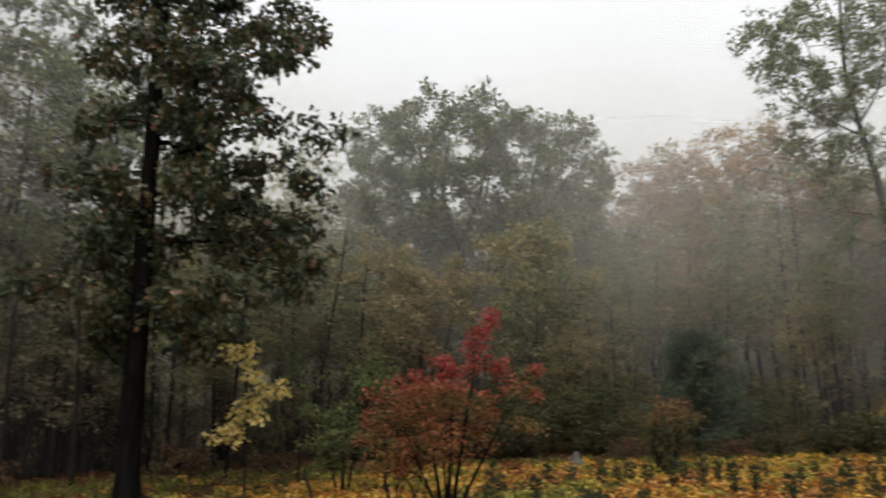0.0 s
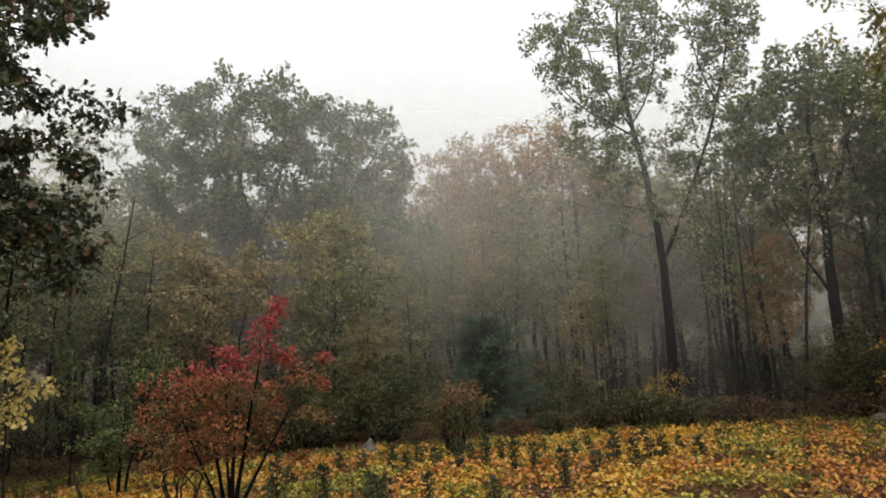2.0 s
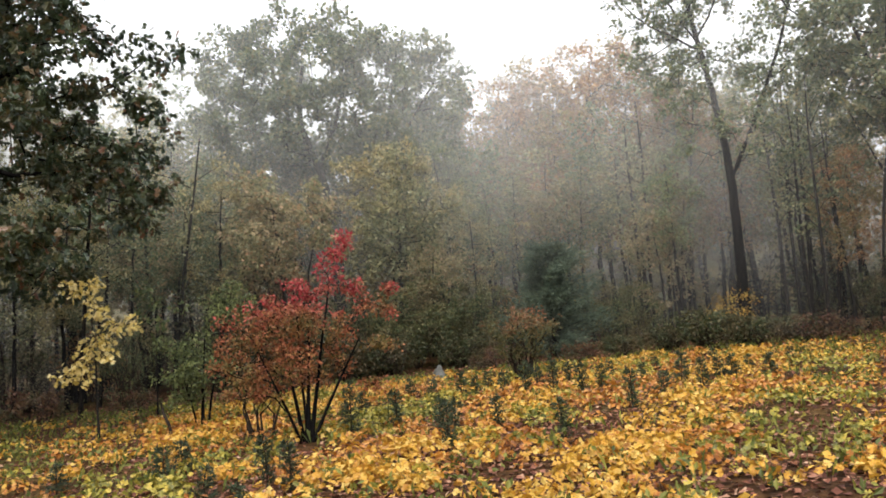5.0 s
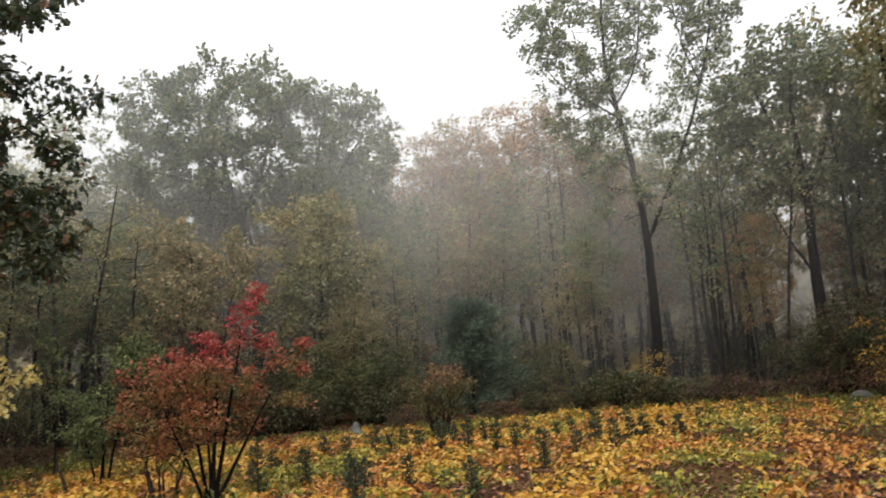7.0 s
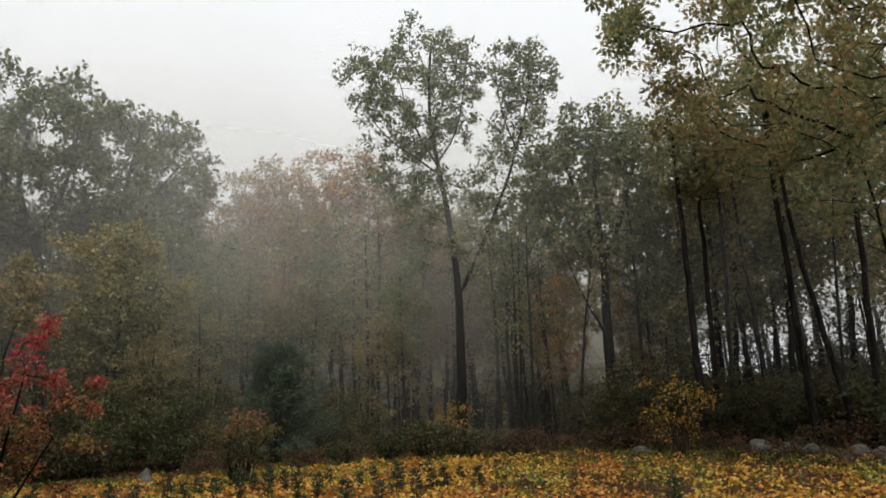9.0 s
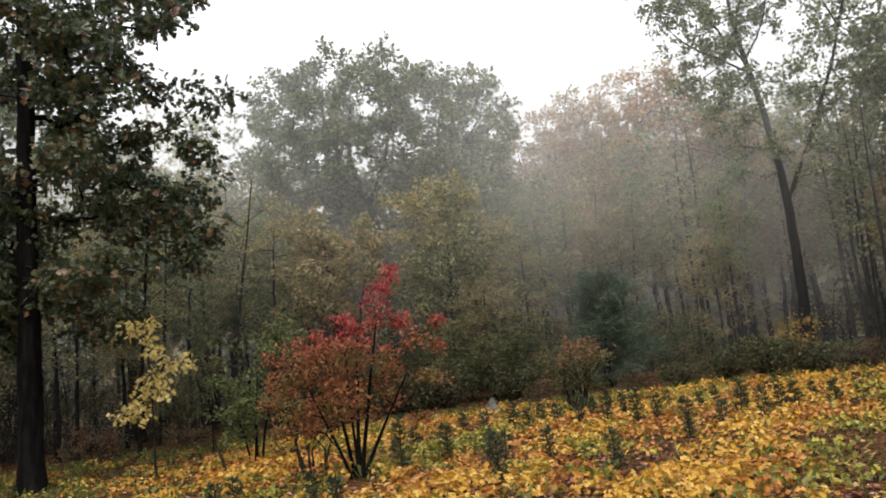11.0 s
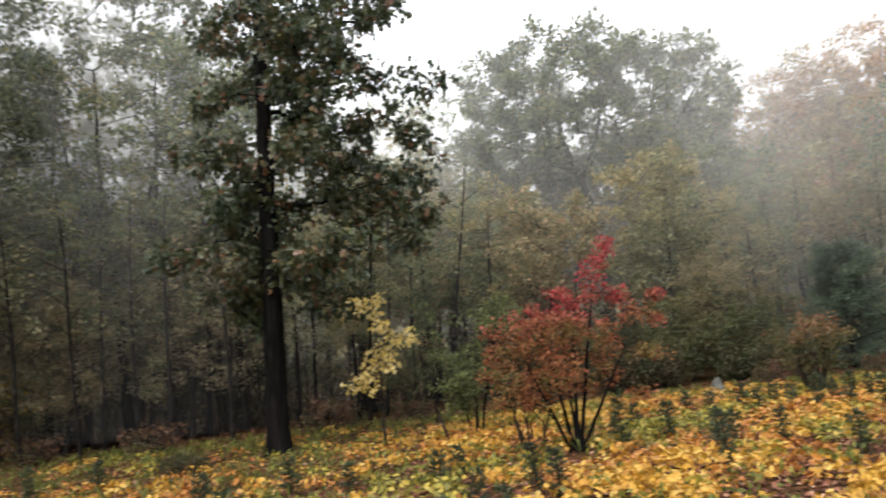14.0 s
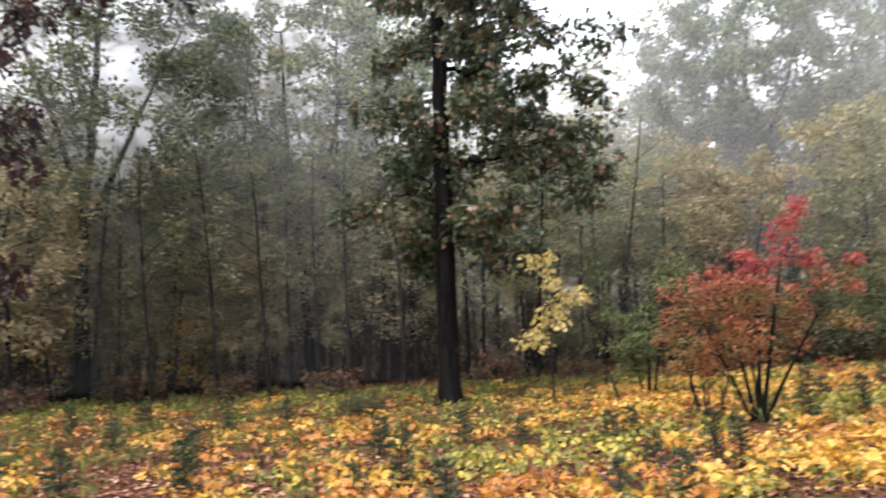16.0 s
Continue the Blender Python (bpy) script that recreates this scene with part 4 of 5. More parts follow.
bush = build_shrub(rng, 2.3, 2.6, 4, 26, 0.13, 8, "oval", 0.18, 0.2, 0.42)
shrub("orange_shrub", on_ground(39.9, 25.0), "shrub with faded orange leaves inside the wood", "shrub", bush, M_ORANGE)
copy_thing(yb, pose(*on_ground(49.5, 24.5), 0, 0, 70) @ Matrix.Scale(1.6, 4))

# dark shrubs along the field's far edge
rng = np.random.default_rng(40)
dark = build_shrub(rng, 1.1, 2.4, 6, 40, 0.12, 8, "diamond", 0.14, 0.15, 0.3)
first = shrub("dark_shrub", on_ground(-26.3, 25.6), "dense low shrub with dark green leaves", "shrub", dark, M_DARKGREEN, "dark shrubs at the field's edge")
for az, r, s in ((-23.6, 25.8, 0.65), (-29.0, 25.9, 0.8), (-31.6, 26.6, 0.7), (-20.5, 25.0, 0.6), (-4.0, 25.5, 1.0), (-9.6, 25.8, 0.9), (-42.0, 30.5, 1.9),
                 (-1.0, 25.5, 1.2), (-49.0, 29.0, 1.4), (-46.5, 31.0, 1.7), (-50.8, 30.0, 1.9), (-52.8, 28.5, 1.8), (-55.0, 27.5, 1.7), (-57.2, 26.0, 1.7), (-59.5, 25.0, 1.7), (-53.5, 33.0, 2.2), (-56.5, 32.0, 2.2), (28.6, 15.2, 0.36)):
    copy_thing(first, pose(*on_ground(az, r), 0, 0, az * 37 % 360) @ Matrix.Scale(s, 4))

# soft dark bushes in front of the pine and the broad oak
rng = np.random.default_rng(50)
lobes = crown_lobes(rng, 44, 0.3, 2.7, 1.6, 0.45, peak=0.4, under=0.8)
soft = build_tree(rng, lobes, 1.6, 0.05, 0.10, subs=6, per=20, spread=0.22, sides=6, bare=0.2, tip=0.004, forks=[([(0.1, 0, 0), (0.5, 0.1, 0.8), (0.9, 0.2, 1.8)], 0.03), ([(-0.1, 0, 0), (-0.5, 0, 0.8), (-1.0, -0.2, 1.7)], 0.03)])
first = plant_tree("soft_bush", on_ground(-8.8, 27.0), "round bush with small dark green leaves", "shrub", soft, M_STEM, M_DUSK, "round dark bushes", crown="leaves")
for az, r, s in ((-6.2, 27.6, 1.0), (-11.0, 28.5, 0.9), (-2.6, 28.5, 0.95), (1.8, 27.0, 0.75), (-21.0, 29.5, 0.8)):
    copy_thing(first, pose(*on_ground(az, r), 0, 0, az * 37 % 360) @ Matrix.Scale(s, 4))

gloom = plant_tree("soft_bush", on_ground(-41.5, 27.6), "round bush with very dark green leaves in shade", "shrub", soft, M_STEM, M_DARKGREEN, "round dark bushes", crown="leaves")
for az, r, s in ((-38.4, 28.5, 0.8), (-43.2, 28.6, 1.1), (-47.6, 26.8, 0.8), (-45.4, 27.8, 0.8), (-50.5, 27.0, 0.75)):
    copy_thing(gloom, pose(*on_ground(az, r), 0, 0, az * 29 % 360) @ Matrix.Scale(s, 4))

# low russet brush along the shaded edge
rng = np.random.default_rng(41)
brush = build_shrub(rng, 0.75, 2.0, 7, 15, 0.10, 8, "diamond", 0.13, 0.12, 0.2)
first = shrub("low_brush", on_ground(-33.5, 26.0), "low tangled brush with reddish-brown leaves", "shrub", brush, M_BRAMBLE, "low brush at the field's edge")
for az, r, s in ((-35.6, 26.8, 0.7), (-38.4, 26.0, 0.9), (-41.6, 27.6, 1.2), (-45.6, 26.0, 0.8), (-48.4, 27.0, 1.2), (-52.4, 25.0, 0.9), (-56.4, 24.0, 1.1), (-59.4, 22.8, 1.0), (-47.0, 23.0, 0.6), (-50.0, 21.8, 0.7), (-53.0, 20.0, 0.55), (-55.0, 19.0, 0.6), (-44.0, 24.6, 0.6), (-57.5, 18.6, 0.6), (-42.5, 25.4, 0.8), (-17.6, 24.6, 0.7), (-12.0, 23.9, 0.8), (-11.0, 23.2, 0.6), (3.4, 22.8, 0.9),
                 (13.0, 21.6, 0.7), (19.0, 21.2, 1.0), (31.0, 20.9, 0.9), (38.0, 22.2, 0.8), (44.0, 23.0, 1.0), (51.0, 21.0, 0.8)):
    copy_thing(first, pose(*on_ground(az, r), 0, 0, az * 53 % 360) @ Matrix.Scale(s, 4))

# understory of the wood
rng = np.random.default_rng(42)
UNDER = []
for name, label, mat, h, w, leaf in (("understory_shrub", "woodland shrub with dusky olive leaves", M_DUSK, 3.4, 3.0, 0.2), ("understory_shrub", "woodland shrub with yellowing leaves", M_YELLOWGREEN, 4.2, 3.2, 0.2),
                                     ("understory_shrub", "woodland shrub with brown and russet leaves", M_RUSSET, 3.0, 2.8, 0.19), ("understory_shrub", "woodland shrub with dark green leaves", M_DARKGREEN, 3.2, 3.2, 0.2)):
    built = build_shrub(rng, h, w, 4, 22, leaf * 0.82, 6, "diamond", 0.26, 0.15, 0.55, stem_r=0.03)
    UNDER.append((name, label, mat, built, []))
for i in range(86):
    az, r = rng.uniform(-64, 66), rng.uniform(26, 44)
    if az > 14:
        r -= 4.5
    if (-22 < az < -11 and r < 31) or (-31.5 < az < -26 and r < 36) or (az < -44 and rng.uniform() < 0.45):
        continue
    if 28.5 < az < 36 and r < 27:
        r += 5
    if az > 14 and r < 27:
        continue
    k = int(rng.choice([0, 1, 2, 3], p=[0.36, 0.10, 0.16, 0.38]))
    s = rng.uniform(0.5, 1.3) * (0.55 if az < -24 and r < 33 else 1)
    name, label, mat, built, made = UNDER[k]
    if made:
        copy_thing(made[0], pose(*on_ground(az, r), 0, 0, rng.uniform(0, 360)) @ Matrix.Scale(s / made[0].scale[0], 4))
    else:
        made.append(shrub(name, on_ground(az, r), label, "shrub", built, mat, "shrubs under the trees", size=s))
# leafy brush between the trunks of the western wood
rng = np.random.default_rng(46)
BRUSH = []
for label, mat in (("woodland bush with small dusky green leaves", M_DUSK), ("woodland bush with small yellowing leaves", M_YELLOWGREEN), ("woodland bush with small tawny leaves", M_TAWNY), ("woodland bush with small green leaves", M_GREEN)):
    BRUSH.append((label, mat, build_shrub(rng, 3.6, 3.0, 4, 20, 0.105, 12, "diamond", 0.24, 0.12, 0.5, stem_r=0.03), []))
for i in range(30):
    az, r = 12 + 52 * (i + rng.uniform(0, 1)) / 30, rng.uniform(23.5, 30)
    if 28.5 < az < 36 and r < 26:
        r += 5
    label, mat, built, made = BRUSH[int(rng.choice(4, p=[0.42, 0.12, 0.38, 0.08]))]
    s = rng.uniform(0.35, 1.0)
    if made:
        copy_thing(made[0], pose(*on_ground(az, r), 0, 0, rng.uniform(0, 360)) @ Matrix.Scale(s / made[0].scale[0], 4))
    else:
        made.append(shrub("woodland_bush", on_ground(az, r), label, "shrub", built, mat, "bushes of the western wood", size=s))
# slight young trees whose leaves veil the trunks of the western wood
rng = np.random.default_rng(51)
YOUNG = []
for label, mat in (("slight young tree with dull olive leaves", M_OLIVE), ("slight young tree with yellowing leaves", M_YELLOWGREEN), ("slight young tree with tawny brown leaves", M_TAWNY)):
    lobes = crown_lobes(rng, 34, 1.6, 6.6, 2.0, 0.6, peak=0.45, under=0.7, hollow=0.1)
    YOUNG.append((label, mat, build_tree(rng, lobes, [(0, 0, 0), (0.15, 0.1, 3), (-0.1, 0, 6.2)], 0.05, 0.11, subs=6, per=18, spread=0.3, sides=6, bare=1.2, aspect=0.65, tip=0.003), []))
for az, r, k, s in ((51.6, 25.0, 1, 1.2), (54.0, 26.2, 1, 1.1), (49.4, 27.0, 2, 0.9), (57.5, 26.0, 0, 1.1), (60.5, 25.0, 1, 1.0), (44.6, 26.5, 2, 0.95), (42.8, 25.2, 0, 1.0), (41.0, 27.5, 1, 1.1), (39.0, 25.6, 0, 1.15), (37.2, 27.0, 2, 1.0), (35.4, 26.4, 0, 1.2),
                    (30.0, 26.5, 0, 1.1), (28.2, 25.0, 2, 0.9), (26.4, 26.0, 0, 1.0), (47.5, 28.5, 0, 1.3), (24.6, 27.5, 2, 1.0),
                    (55.8, 24.4, 2, 0.9), (52.8, 27.5, 2, 1.3), (50.4, 25.6, 0, 0.85), (48.4, 25.4, 2, 0.7), (45.4, 24.9, 0, 0.75), (43.8, 27.6, 2, 1.2), (40.2, 24.8, 2, 0.8), (38.0, 28.0, 1, 1.2), (36.4, 25.0, 2, 0.8), (33.6, 27.4, 2, 1.1), (31.0, 28.0, 1, 1.1), (27.2, 27.8, 1, 1.1),
                    (53.4, 24.6, 2, 0.75), (49.8, 24.4, 2, 0.8), (48.0, 26.4, 1, 0.9), (45.0, 25.8, 2, 0.9), (43.4, 24.2, 2, 0.6), (41.8, 26.2, 2, 0.95), (39.6, 26.6, 2, 1.0), (37.8, 24.6, 2, 0.65), (34.4, 25.4, 2, 0.8), (29.2, 25.4, 2, 0.85), (26.8, 24.6, 2, 0.8), (30.6, 24.8, 0, 0.7), (57.0, 24.0, 2, 0.8), (60.0, 26.5, 2, 1.2)):
    label, mat, built, made = YOUNG[k]
    if made:
        copy_thing(made[0], pose(*on_ground(az, r), 0, 0, az * 71 % 360) @ Matrix.Scale(s / made[0].scale[0], 4))
    else:
        made.append(plant_tree("young_tree", on_ground(az, r), label, "tree", built, M_STEM, mat, "young trees of the western wood", 0, s))
# taller turning trees in front of the broad oak
for az, r, el, k in ((-8.6, 33, 14.5, 0), (9.5, 29, 12, 0), (13.0, 27, 12.5, 0), (17, 25, 13, 1),
                     (-11.8, 33, 12, 0), (-14.2, 34.5, 12.8, 1), (-17.0, 33.5, 10.5, 4), (-18.8, 34, 13, 0), (-21.6, 35, 13.5, 1), (-23.5, 31, 8, 4), (12.4, 35, 19.8, 0), (14.6, 33, 19, 1), (10.4, 34.5, 17, 0), (16.8, 31, 19.5, 3), (11.4, 33, 13.5, 1), (-25.0, 34, 9.5, 4), (-33.5, 34, 11, 1), (-36, 30, 8, 2),
                     (-40.8, 34, 9, 2), (-42.2, 36, 11, 1), (-43.4, 34, 8, 4), (-41.6, 38, 13, 0), (-27.5, 40, 15.5, 0), (-30, 41, 16, 1), (-32.5, 40, 16.5, 0), (-34.5, 38, 17, 3), (-36.5, 39, 17, 1), (-25.4, 39, 16.5, 2), (-29, 44, 15, 2), (-43.5, 31, 10, 1), (-24, 35, 12.5, 1)):
    forest_tree(k, az, r, el)
# trees that fill the wood behind them
for az, r, el, k in ((-10.5, 31, 8.5, 1), (7.6, 32, 13, 0), (16, 27, 9, 1), (20, 24, 8, 1), (39.5, 25, 9, 4), (36, 24, 7.5, 4),
                     (43, 26, 10, 1), (47, 28, 9, 4), (-10.6, 45, 16, 2), (-12.4, 47, 17, 0), (-8.6, 44, 15, 0), (-13.5, 41, 18.4, 2), (-16.6, 42, 19.2, 2),
                     (-19.6, 41, 20.2, 2), (-22.6, 42, 19.6, 2), (-25, 40, 17.5, 0), (37, 26, 22, 3), (34.6, 27.0, 23, 1), (38.6, 27.5, 22, 1)):
    forest_tree(k, az, r, el)
# trees of the western and the eastern skyline
for az, r, el, k in ((51, 22, 13, 4), (27, 25, 23.5, 3), (24.8, 25.5, 24, 0), (29.4, 25, 24, 0), (-51.5, 32, 22.5, 1),
                     (-55.5, 32, 23, 1), (3, 44, 15.5, 0), (-2, 45, 16, 1), (-6, 43, 16, 0), (6.5, 42, 16, 1), (4.6, 41, 16, 0), (0.4, 43, 16, 3), (-4, 42, 16, 0), (8.6, 43, 16.5, 1), (-8.5, 42, 16, 0), (1.8, 40, 13.5, 1), (-1.6, 41, 13.5, 0), (-46.5, 31, 17, 1), (-50, 33, 19, 1),
                     (-53, 34, 21, 3), (-48, 33, 20, 0), (-51, 31, 25, 3), (-54.5, 33, 25, 3)):
    forest_tree(k, az, r, el)
# trees of the eastern edge and close behind the broad oak
for az, r, el, k in ((-58, 32, 26, 3), (-47.5, 32, 22.5, 3), (-44.5, 31, 20, 0), (9.5, 39, 15.0, 0), (7.2, 40, 15.0, 1), (5.0, 39, 14.5, 0), (3.0, 41, 15, 1),
                     (1.0, 40, 14.5, 0), (-1.0, 39, 14.8, 1), (-3.0, 40, 14.5, 0), (-5.0, 39, 15, 1), (-7.0, 40, 15, 0), (-9.5, 37, 14.5, 0), (12.0, 33, 15.5, 1),
                     (-14.0, 46, 9, 0), (-21.9, 46, 9, 1)):
    forest_tree(k, az, r, el)
for az, r, s in ((25.2, 27, 1.2), (27.6, 28, 1.3), (29.0, 26.5, 0.9), (23.0, 26, 1.0), (20.6, 25.5, 0.9), (-46.0, 33, 1.2), (-48.6, 35, 1.5), (-51.0, 34, 1.3), (-53.6, 35, 1.6), (-56.0, 34, 1.4)):
    copy_thing(BRUSH[0][3][0], pose(*on_ground(az, r), 0, 0, az * 41 % 360) @ Matrix.Scale(s / BRUSH[0][3][0].scale[0], 4))

# ---- far woods ----
rng = np.random.default_rng(43)
n = 44000
az = np.radians(np.where(rng.uniform(0, 1, n) < 0.8, rng.uniform(-75, 75, n), rng.uniform(-180, 180, n)))
r = rng.uniform(62, 80, n)
x, y = -np.sin(az) * r, np.cos(az) * r
lim = np.interp(np.degrees(az), [-180, -62, -58, -46, -42, 180], [14, 14, 4.5, 4.5, 14, 14])
z = ground_z(x, y) + rng.uniform(0, 1, n) ** np.where(np.arange(n) < 36000, 1.45, 5.0) * lim * (0.8 + 0.2 * np.sin(np.degrees(az) * 1.7))
fv, ff = leaves(np.stack([x, y, z], 1), rng.normal(0, 1, (n, 3)), rng.normal(0, 1, (n, 3)), rng.uniform(1.4, 2.4, n) * np.where((lim < 10) & (np.abs(az) < 1.2), 0.3, 1), np.where((lim < 10) & (np.abs(az) < 1.2), 0.4, 1.3), "diamond")
tagged(new("far_woods", tri_mesh("far_woods", fv, ff, [M_OLIVE])), "distant misty woodland foliage", "woods", kind="stuff")


# ---- young firs planted over the field ----
def build_fir(rng, height, width, tiers):
    wood = [tube([(0, 0, -0.05), (0.01, 0, height * 0.5), (0, 0, height)], [0.014, 0.010, 0.003], 5)]
    at, way = [], []
    for k in range(tiers):
        f = k / tiers
        z = height * (0.1 + 0.85 * f)
        reach = width / 2 * (1 - f) ** 0.65 * rng.uniform(0.7, 1.15) + 0.04
        for q in range(5 if f < 0.8 else 3):
            a = rng.uniform(0, 2 * math.pi)
            zq = z + rng.normal(0, 0.025)
            end = np.array([math.cos(a) * reach, math.sin(a) * reach, zq + rng.uniform(0.1, 0.5) * reach])
            wood.append(tube(np.stack([(0, 0, zq), end]), [0.004, 0.002], 3))
            for s in np.linspace(0.25, 1, 5):
                for _ in range(3):
                    at.append(np.array([0, 0, zq]) + (end - (0, 0, zq)) * s)
                    way.append(unit(end - (0, 0, zq)) + rng.normal(0, 0.7, 3))
    at, way = np.array(at), np.array(way)
    return joined(wood), leaves(at, way, rng.normal(0, 1, at.shape), rng.uniform(0.045, 0.085, len(at)), 0.017, "diamond"), None


rng = np.random.default_rng(44)
FIRS = []
for h, w, tiers in ((0.72, 0.23, 8), (0.55, 0.24, 7), (0.95, 0.21, 10)):
    FIRS.append((h, build_fir(rng, h, w, tiers), []))


def fir(az, r, height):
    k = 2 if height > 0.8 else (0 if height > 0.55 else 1)
    h, built, made = FIRS[k]
    m = pose(*on_ground(az, r), rng.normal(0, 3), rng.normal(0, 3), rng.uniform(0, 360))
    if made:
        copy_thing(made[0], m @ Matrix.Scale(height / h / made[0].scale[0], 4))
    else:
        ob = plant_tree("fir_sapling", on_ground(az, r), "knee-high blue-green fir sapling among yellow plants", "sapling", built, M_STEM, M_FIR, "fir saplings in the field", size=height / h, crown="needles")
        made.append(ob)


for az, r, h in ((-1.1, 12.3, 0.95), (11.5, 10.8, 0.5), (9.1, 9.0, 0.45), (-4.3, 13.2, 0.7), (-7.3, 12.3, 0.6), (-8.3, 11.4, 0.65), (-11.6, 11.8, 0.6), (-16.1, 10.7, 0.65), (-6.9, 16.6, 0.5), (-9.1, 16.6, 0.6),
                 (-10.1, 16.2, 0.5), (-12.0, 16.6, 0.55), (-13.6, 15.7, 0.75), (-15.5, 15.4, 0.85), (-16.7, 16.7, 0.6), (-17.7, 15.2, 0.7), (-18.9, 15.8, 0.6), (-20.8, 13.3, 0.7), (-24.2, 16.5, 0.75), (-25.6, 16.0, 0.6)):
    fir(az, r, h)
for az, r, h in ((-26.8, 17.2, 0.5), (-27.6, 17.1, 0.55), (-29.9, 16.8, 0.55), (-28.6, 18.1, 0.4), (-21.7, 17.5, 0.45), (-43.3, 12.0, 0.7), (4.8, 9.3, 0.6), (-7.8, 10.4, 0.7), (-31.2, 19.4, 0.4), (-26.4, 20.4, 0.4),
                 (48.1, 9.2, 0.55), (40.4, 8.2, 0.75), (45.0, 12.4, 0.5), (37.9, 13.6, 0.65), (40.1, 11.5, 0.45), (47.5, 15.7, 0.6), (51.9, 11.5, 0.5), (27.6, 10.7, 0.55), (21.7, 11.2, 0.55), (10.1, 11.0, 0.5)):
    fir(az, r, h)
for az, r, h in ((6.9, 7.5, 0.5), (11.2, 7.5, 0.4), (26.2, 8.3, 0.6), (29.5, 7.4, 0.4), (17.8, 11.1, 0.45), (3.3, 8.8, 0.6), (23.2, 7.1, 0.5), (-5.5, 18.0, 0.45), (-11.0, 18.3, 0.45), (-19.5, 18.4, 0.45), (-23.0, 14.8, 0.5), (-14.5, 17.6, 0.5),
                 (-22.6, 18.8, 0.4), (-2.0, 15.5, 0.5), (34.0, 15.0, 0.5), (43.0, 16.5, 0.5)):
    fir(az, r, h)

# white pine at the edge of the wood
rng = np.random.default_rng(45)
wood, at, way = [tube([(0, 0, -0.1), (0, 0, 2), (0.05, 0, 4.4)], [0.08, 0.05, 0.012], 7)], [], []
for k in range(11):
    f = k / 11
    z = 0.12 + 3.95 * f
    for q in range(6):
        a, reach = rng.uniform(0, 2 * math.pi), (1.8 * (1 - f ** 2) ** 0.8 + 0.2) * rng.uniform(0.7, 1.1)
        end = np.array([math.cos(a) * reach, math.sin(a) * reach, z + 0.3 * reach])
        wood.append(tube(np.stack([(0, 0, z), end]), [0.016, 0.005], 3))
        for s in np.linspace(0.25, 1, 8):
            p = np.array([0, 0, z]) + (end - (0, 0, z)) * s
            for _ in range(34):
                at.append(p + rng.normal(0, 0.12, 3))
                way.append(unit(end - (0, 0, z)) * 0.8 + rng.normal(0, 0.6, 3))
pine = (joined(wood), leaves(np.array(at), np.array(way), rng.normal(0, 1, (len(at), 3)), rng.uniform(0.14, 0.24, len(at)), 0.03, "diamond"), None)
plant_tree("pine_tree", on_ground(-15.9, 27.5), "young white pine with dark blue-green needles", "tree", pine, M_BARK, M_PINE, size=0.95, crown="needles")


# ---- stones ----
def stone(at, size, label, seed, pointed=0.0, turn=0.0):
    bm = bmesh.new()
    bmesh.ops.create_icosphere(bm, subdivisions=3, radius=0.5)
    for v in bm.verts:
        d = noise.noise(v.co * 2.3 + Vector((seed * 7.1, 0, 0))) * 0.22 + noise.noise(v.co * 6 + Vector((0, seed * 3.3, 0))) * 0.06
        v.co *= 1 + d
        f = 1 - pointed * max(0, v.co.z + 0.2)
        v.co = Vector((v.co.x * size[0] * f, v.co.y * size[1] * f, v.co.z * size[2]))
    me = bpy.data.meshes.new("stone")
    bm.to_mesh(me)
    bm.free()
    me.materials.append(M_ROCK)
    ob = new("stone", me)
    ob.matrix_basis = pose(at[0], at[1], at[2] + size[2] * 0.28, 0, 0, turn)
    return tagged(ob, label, "stone")


stone(on_ground(-7.6, 21.5), (0.42, 0.4, 0.56), "upright blunt grey field stone", 1, 0.6)
for i, (az, r, s) in enumerate(((-48.6, 24.4, (0.9, 0.7, 0.62)), (-50.4, 23.8, (1.1, 0.8, 0.55)), (-51.6, 23.4, (0.8, 0.6, 0.5)), (-54.4, 21.4, (0.8, 0.7, 0.7)), (-55.6, 21.0, (0.9, 0.7, 0.65)), (-41.0, 24.5, (0.8, 0.5, 0.42)), (-53.4, 21.2, (0.45, 0.4, 0.45)),
                                 (-57.0, 20.6, (0.9, 0.8, 0.7)))):
    tagged(stone(on_ground(az, r), tuple(0.8 * q for q in s), "mossy grey boulder at the field's edge", 3 + i, 0.2, az * 31 % 360), group="boulders at the field's edge")

# earth bank beyond the eastern wood, with a rail fence along it
az = np.radians(np.linspace(-47, -66, 40))
prof = [(-5.0, -0.4), (-3.0, 0.9), (-1.2, 2.3), (0.0, 2.7), (2.0, 2.7), (6.0, -0.4)]
rows = []
for d, h in prof:
    r = 48 + d
    x, y = -np.sin(az) * r, np.cos(az) * r
    rows.append(np.stack([x, y, ground_z(x, y) + h * np.clip(np.sin(np.linspace(0.12, math.pi, 40)) * 2.2, 0, 1) + 0.08 * np.sin(az * 90 + d)], 1))
i, j = np.meshgrid(np.arange(len(prof) - 1), np.arange(39), indexing="ij")
p = (i * 40 + j).ravel()
tagged(new("bank", tri_mesh("bank", np.concatenate(rows), np.concatenate([np.stack([p, p + 40, p + 41], -1), np.stack([p, p + 41, p + 1], -1)]), [M_GROUND], True)), "low earth bank beyond the wood", "bank", kind="structure")


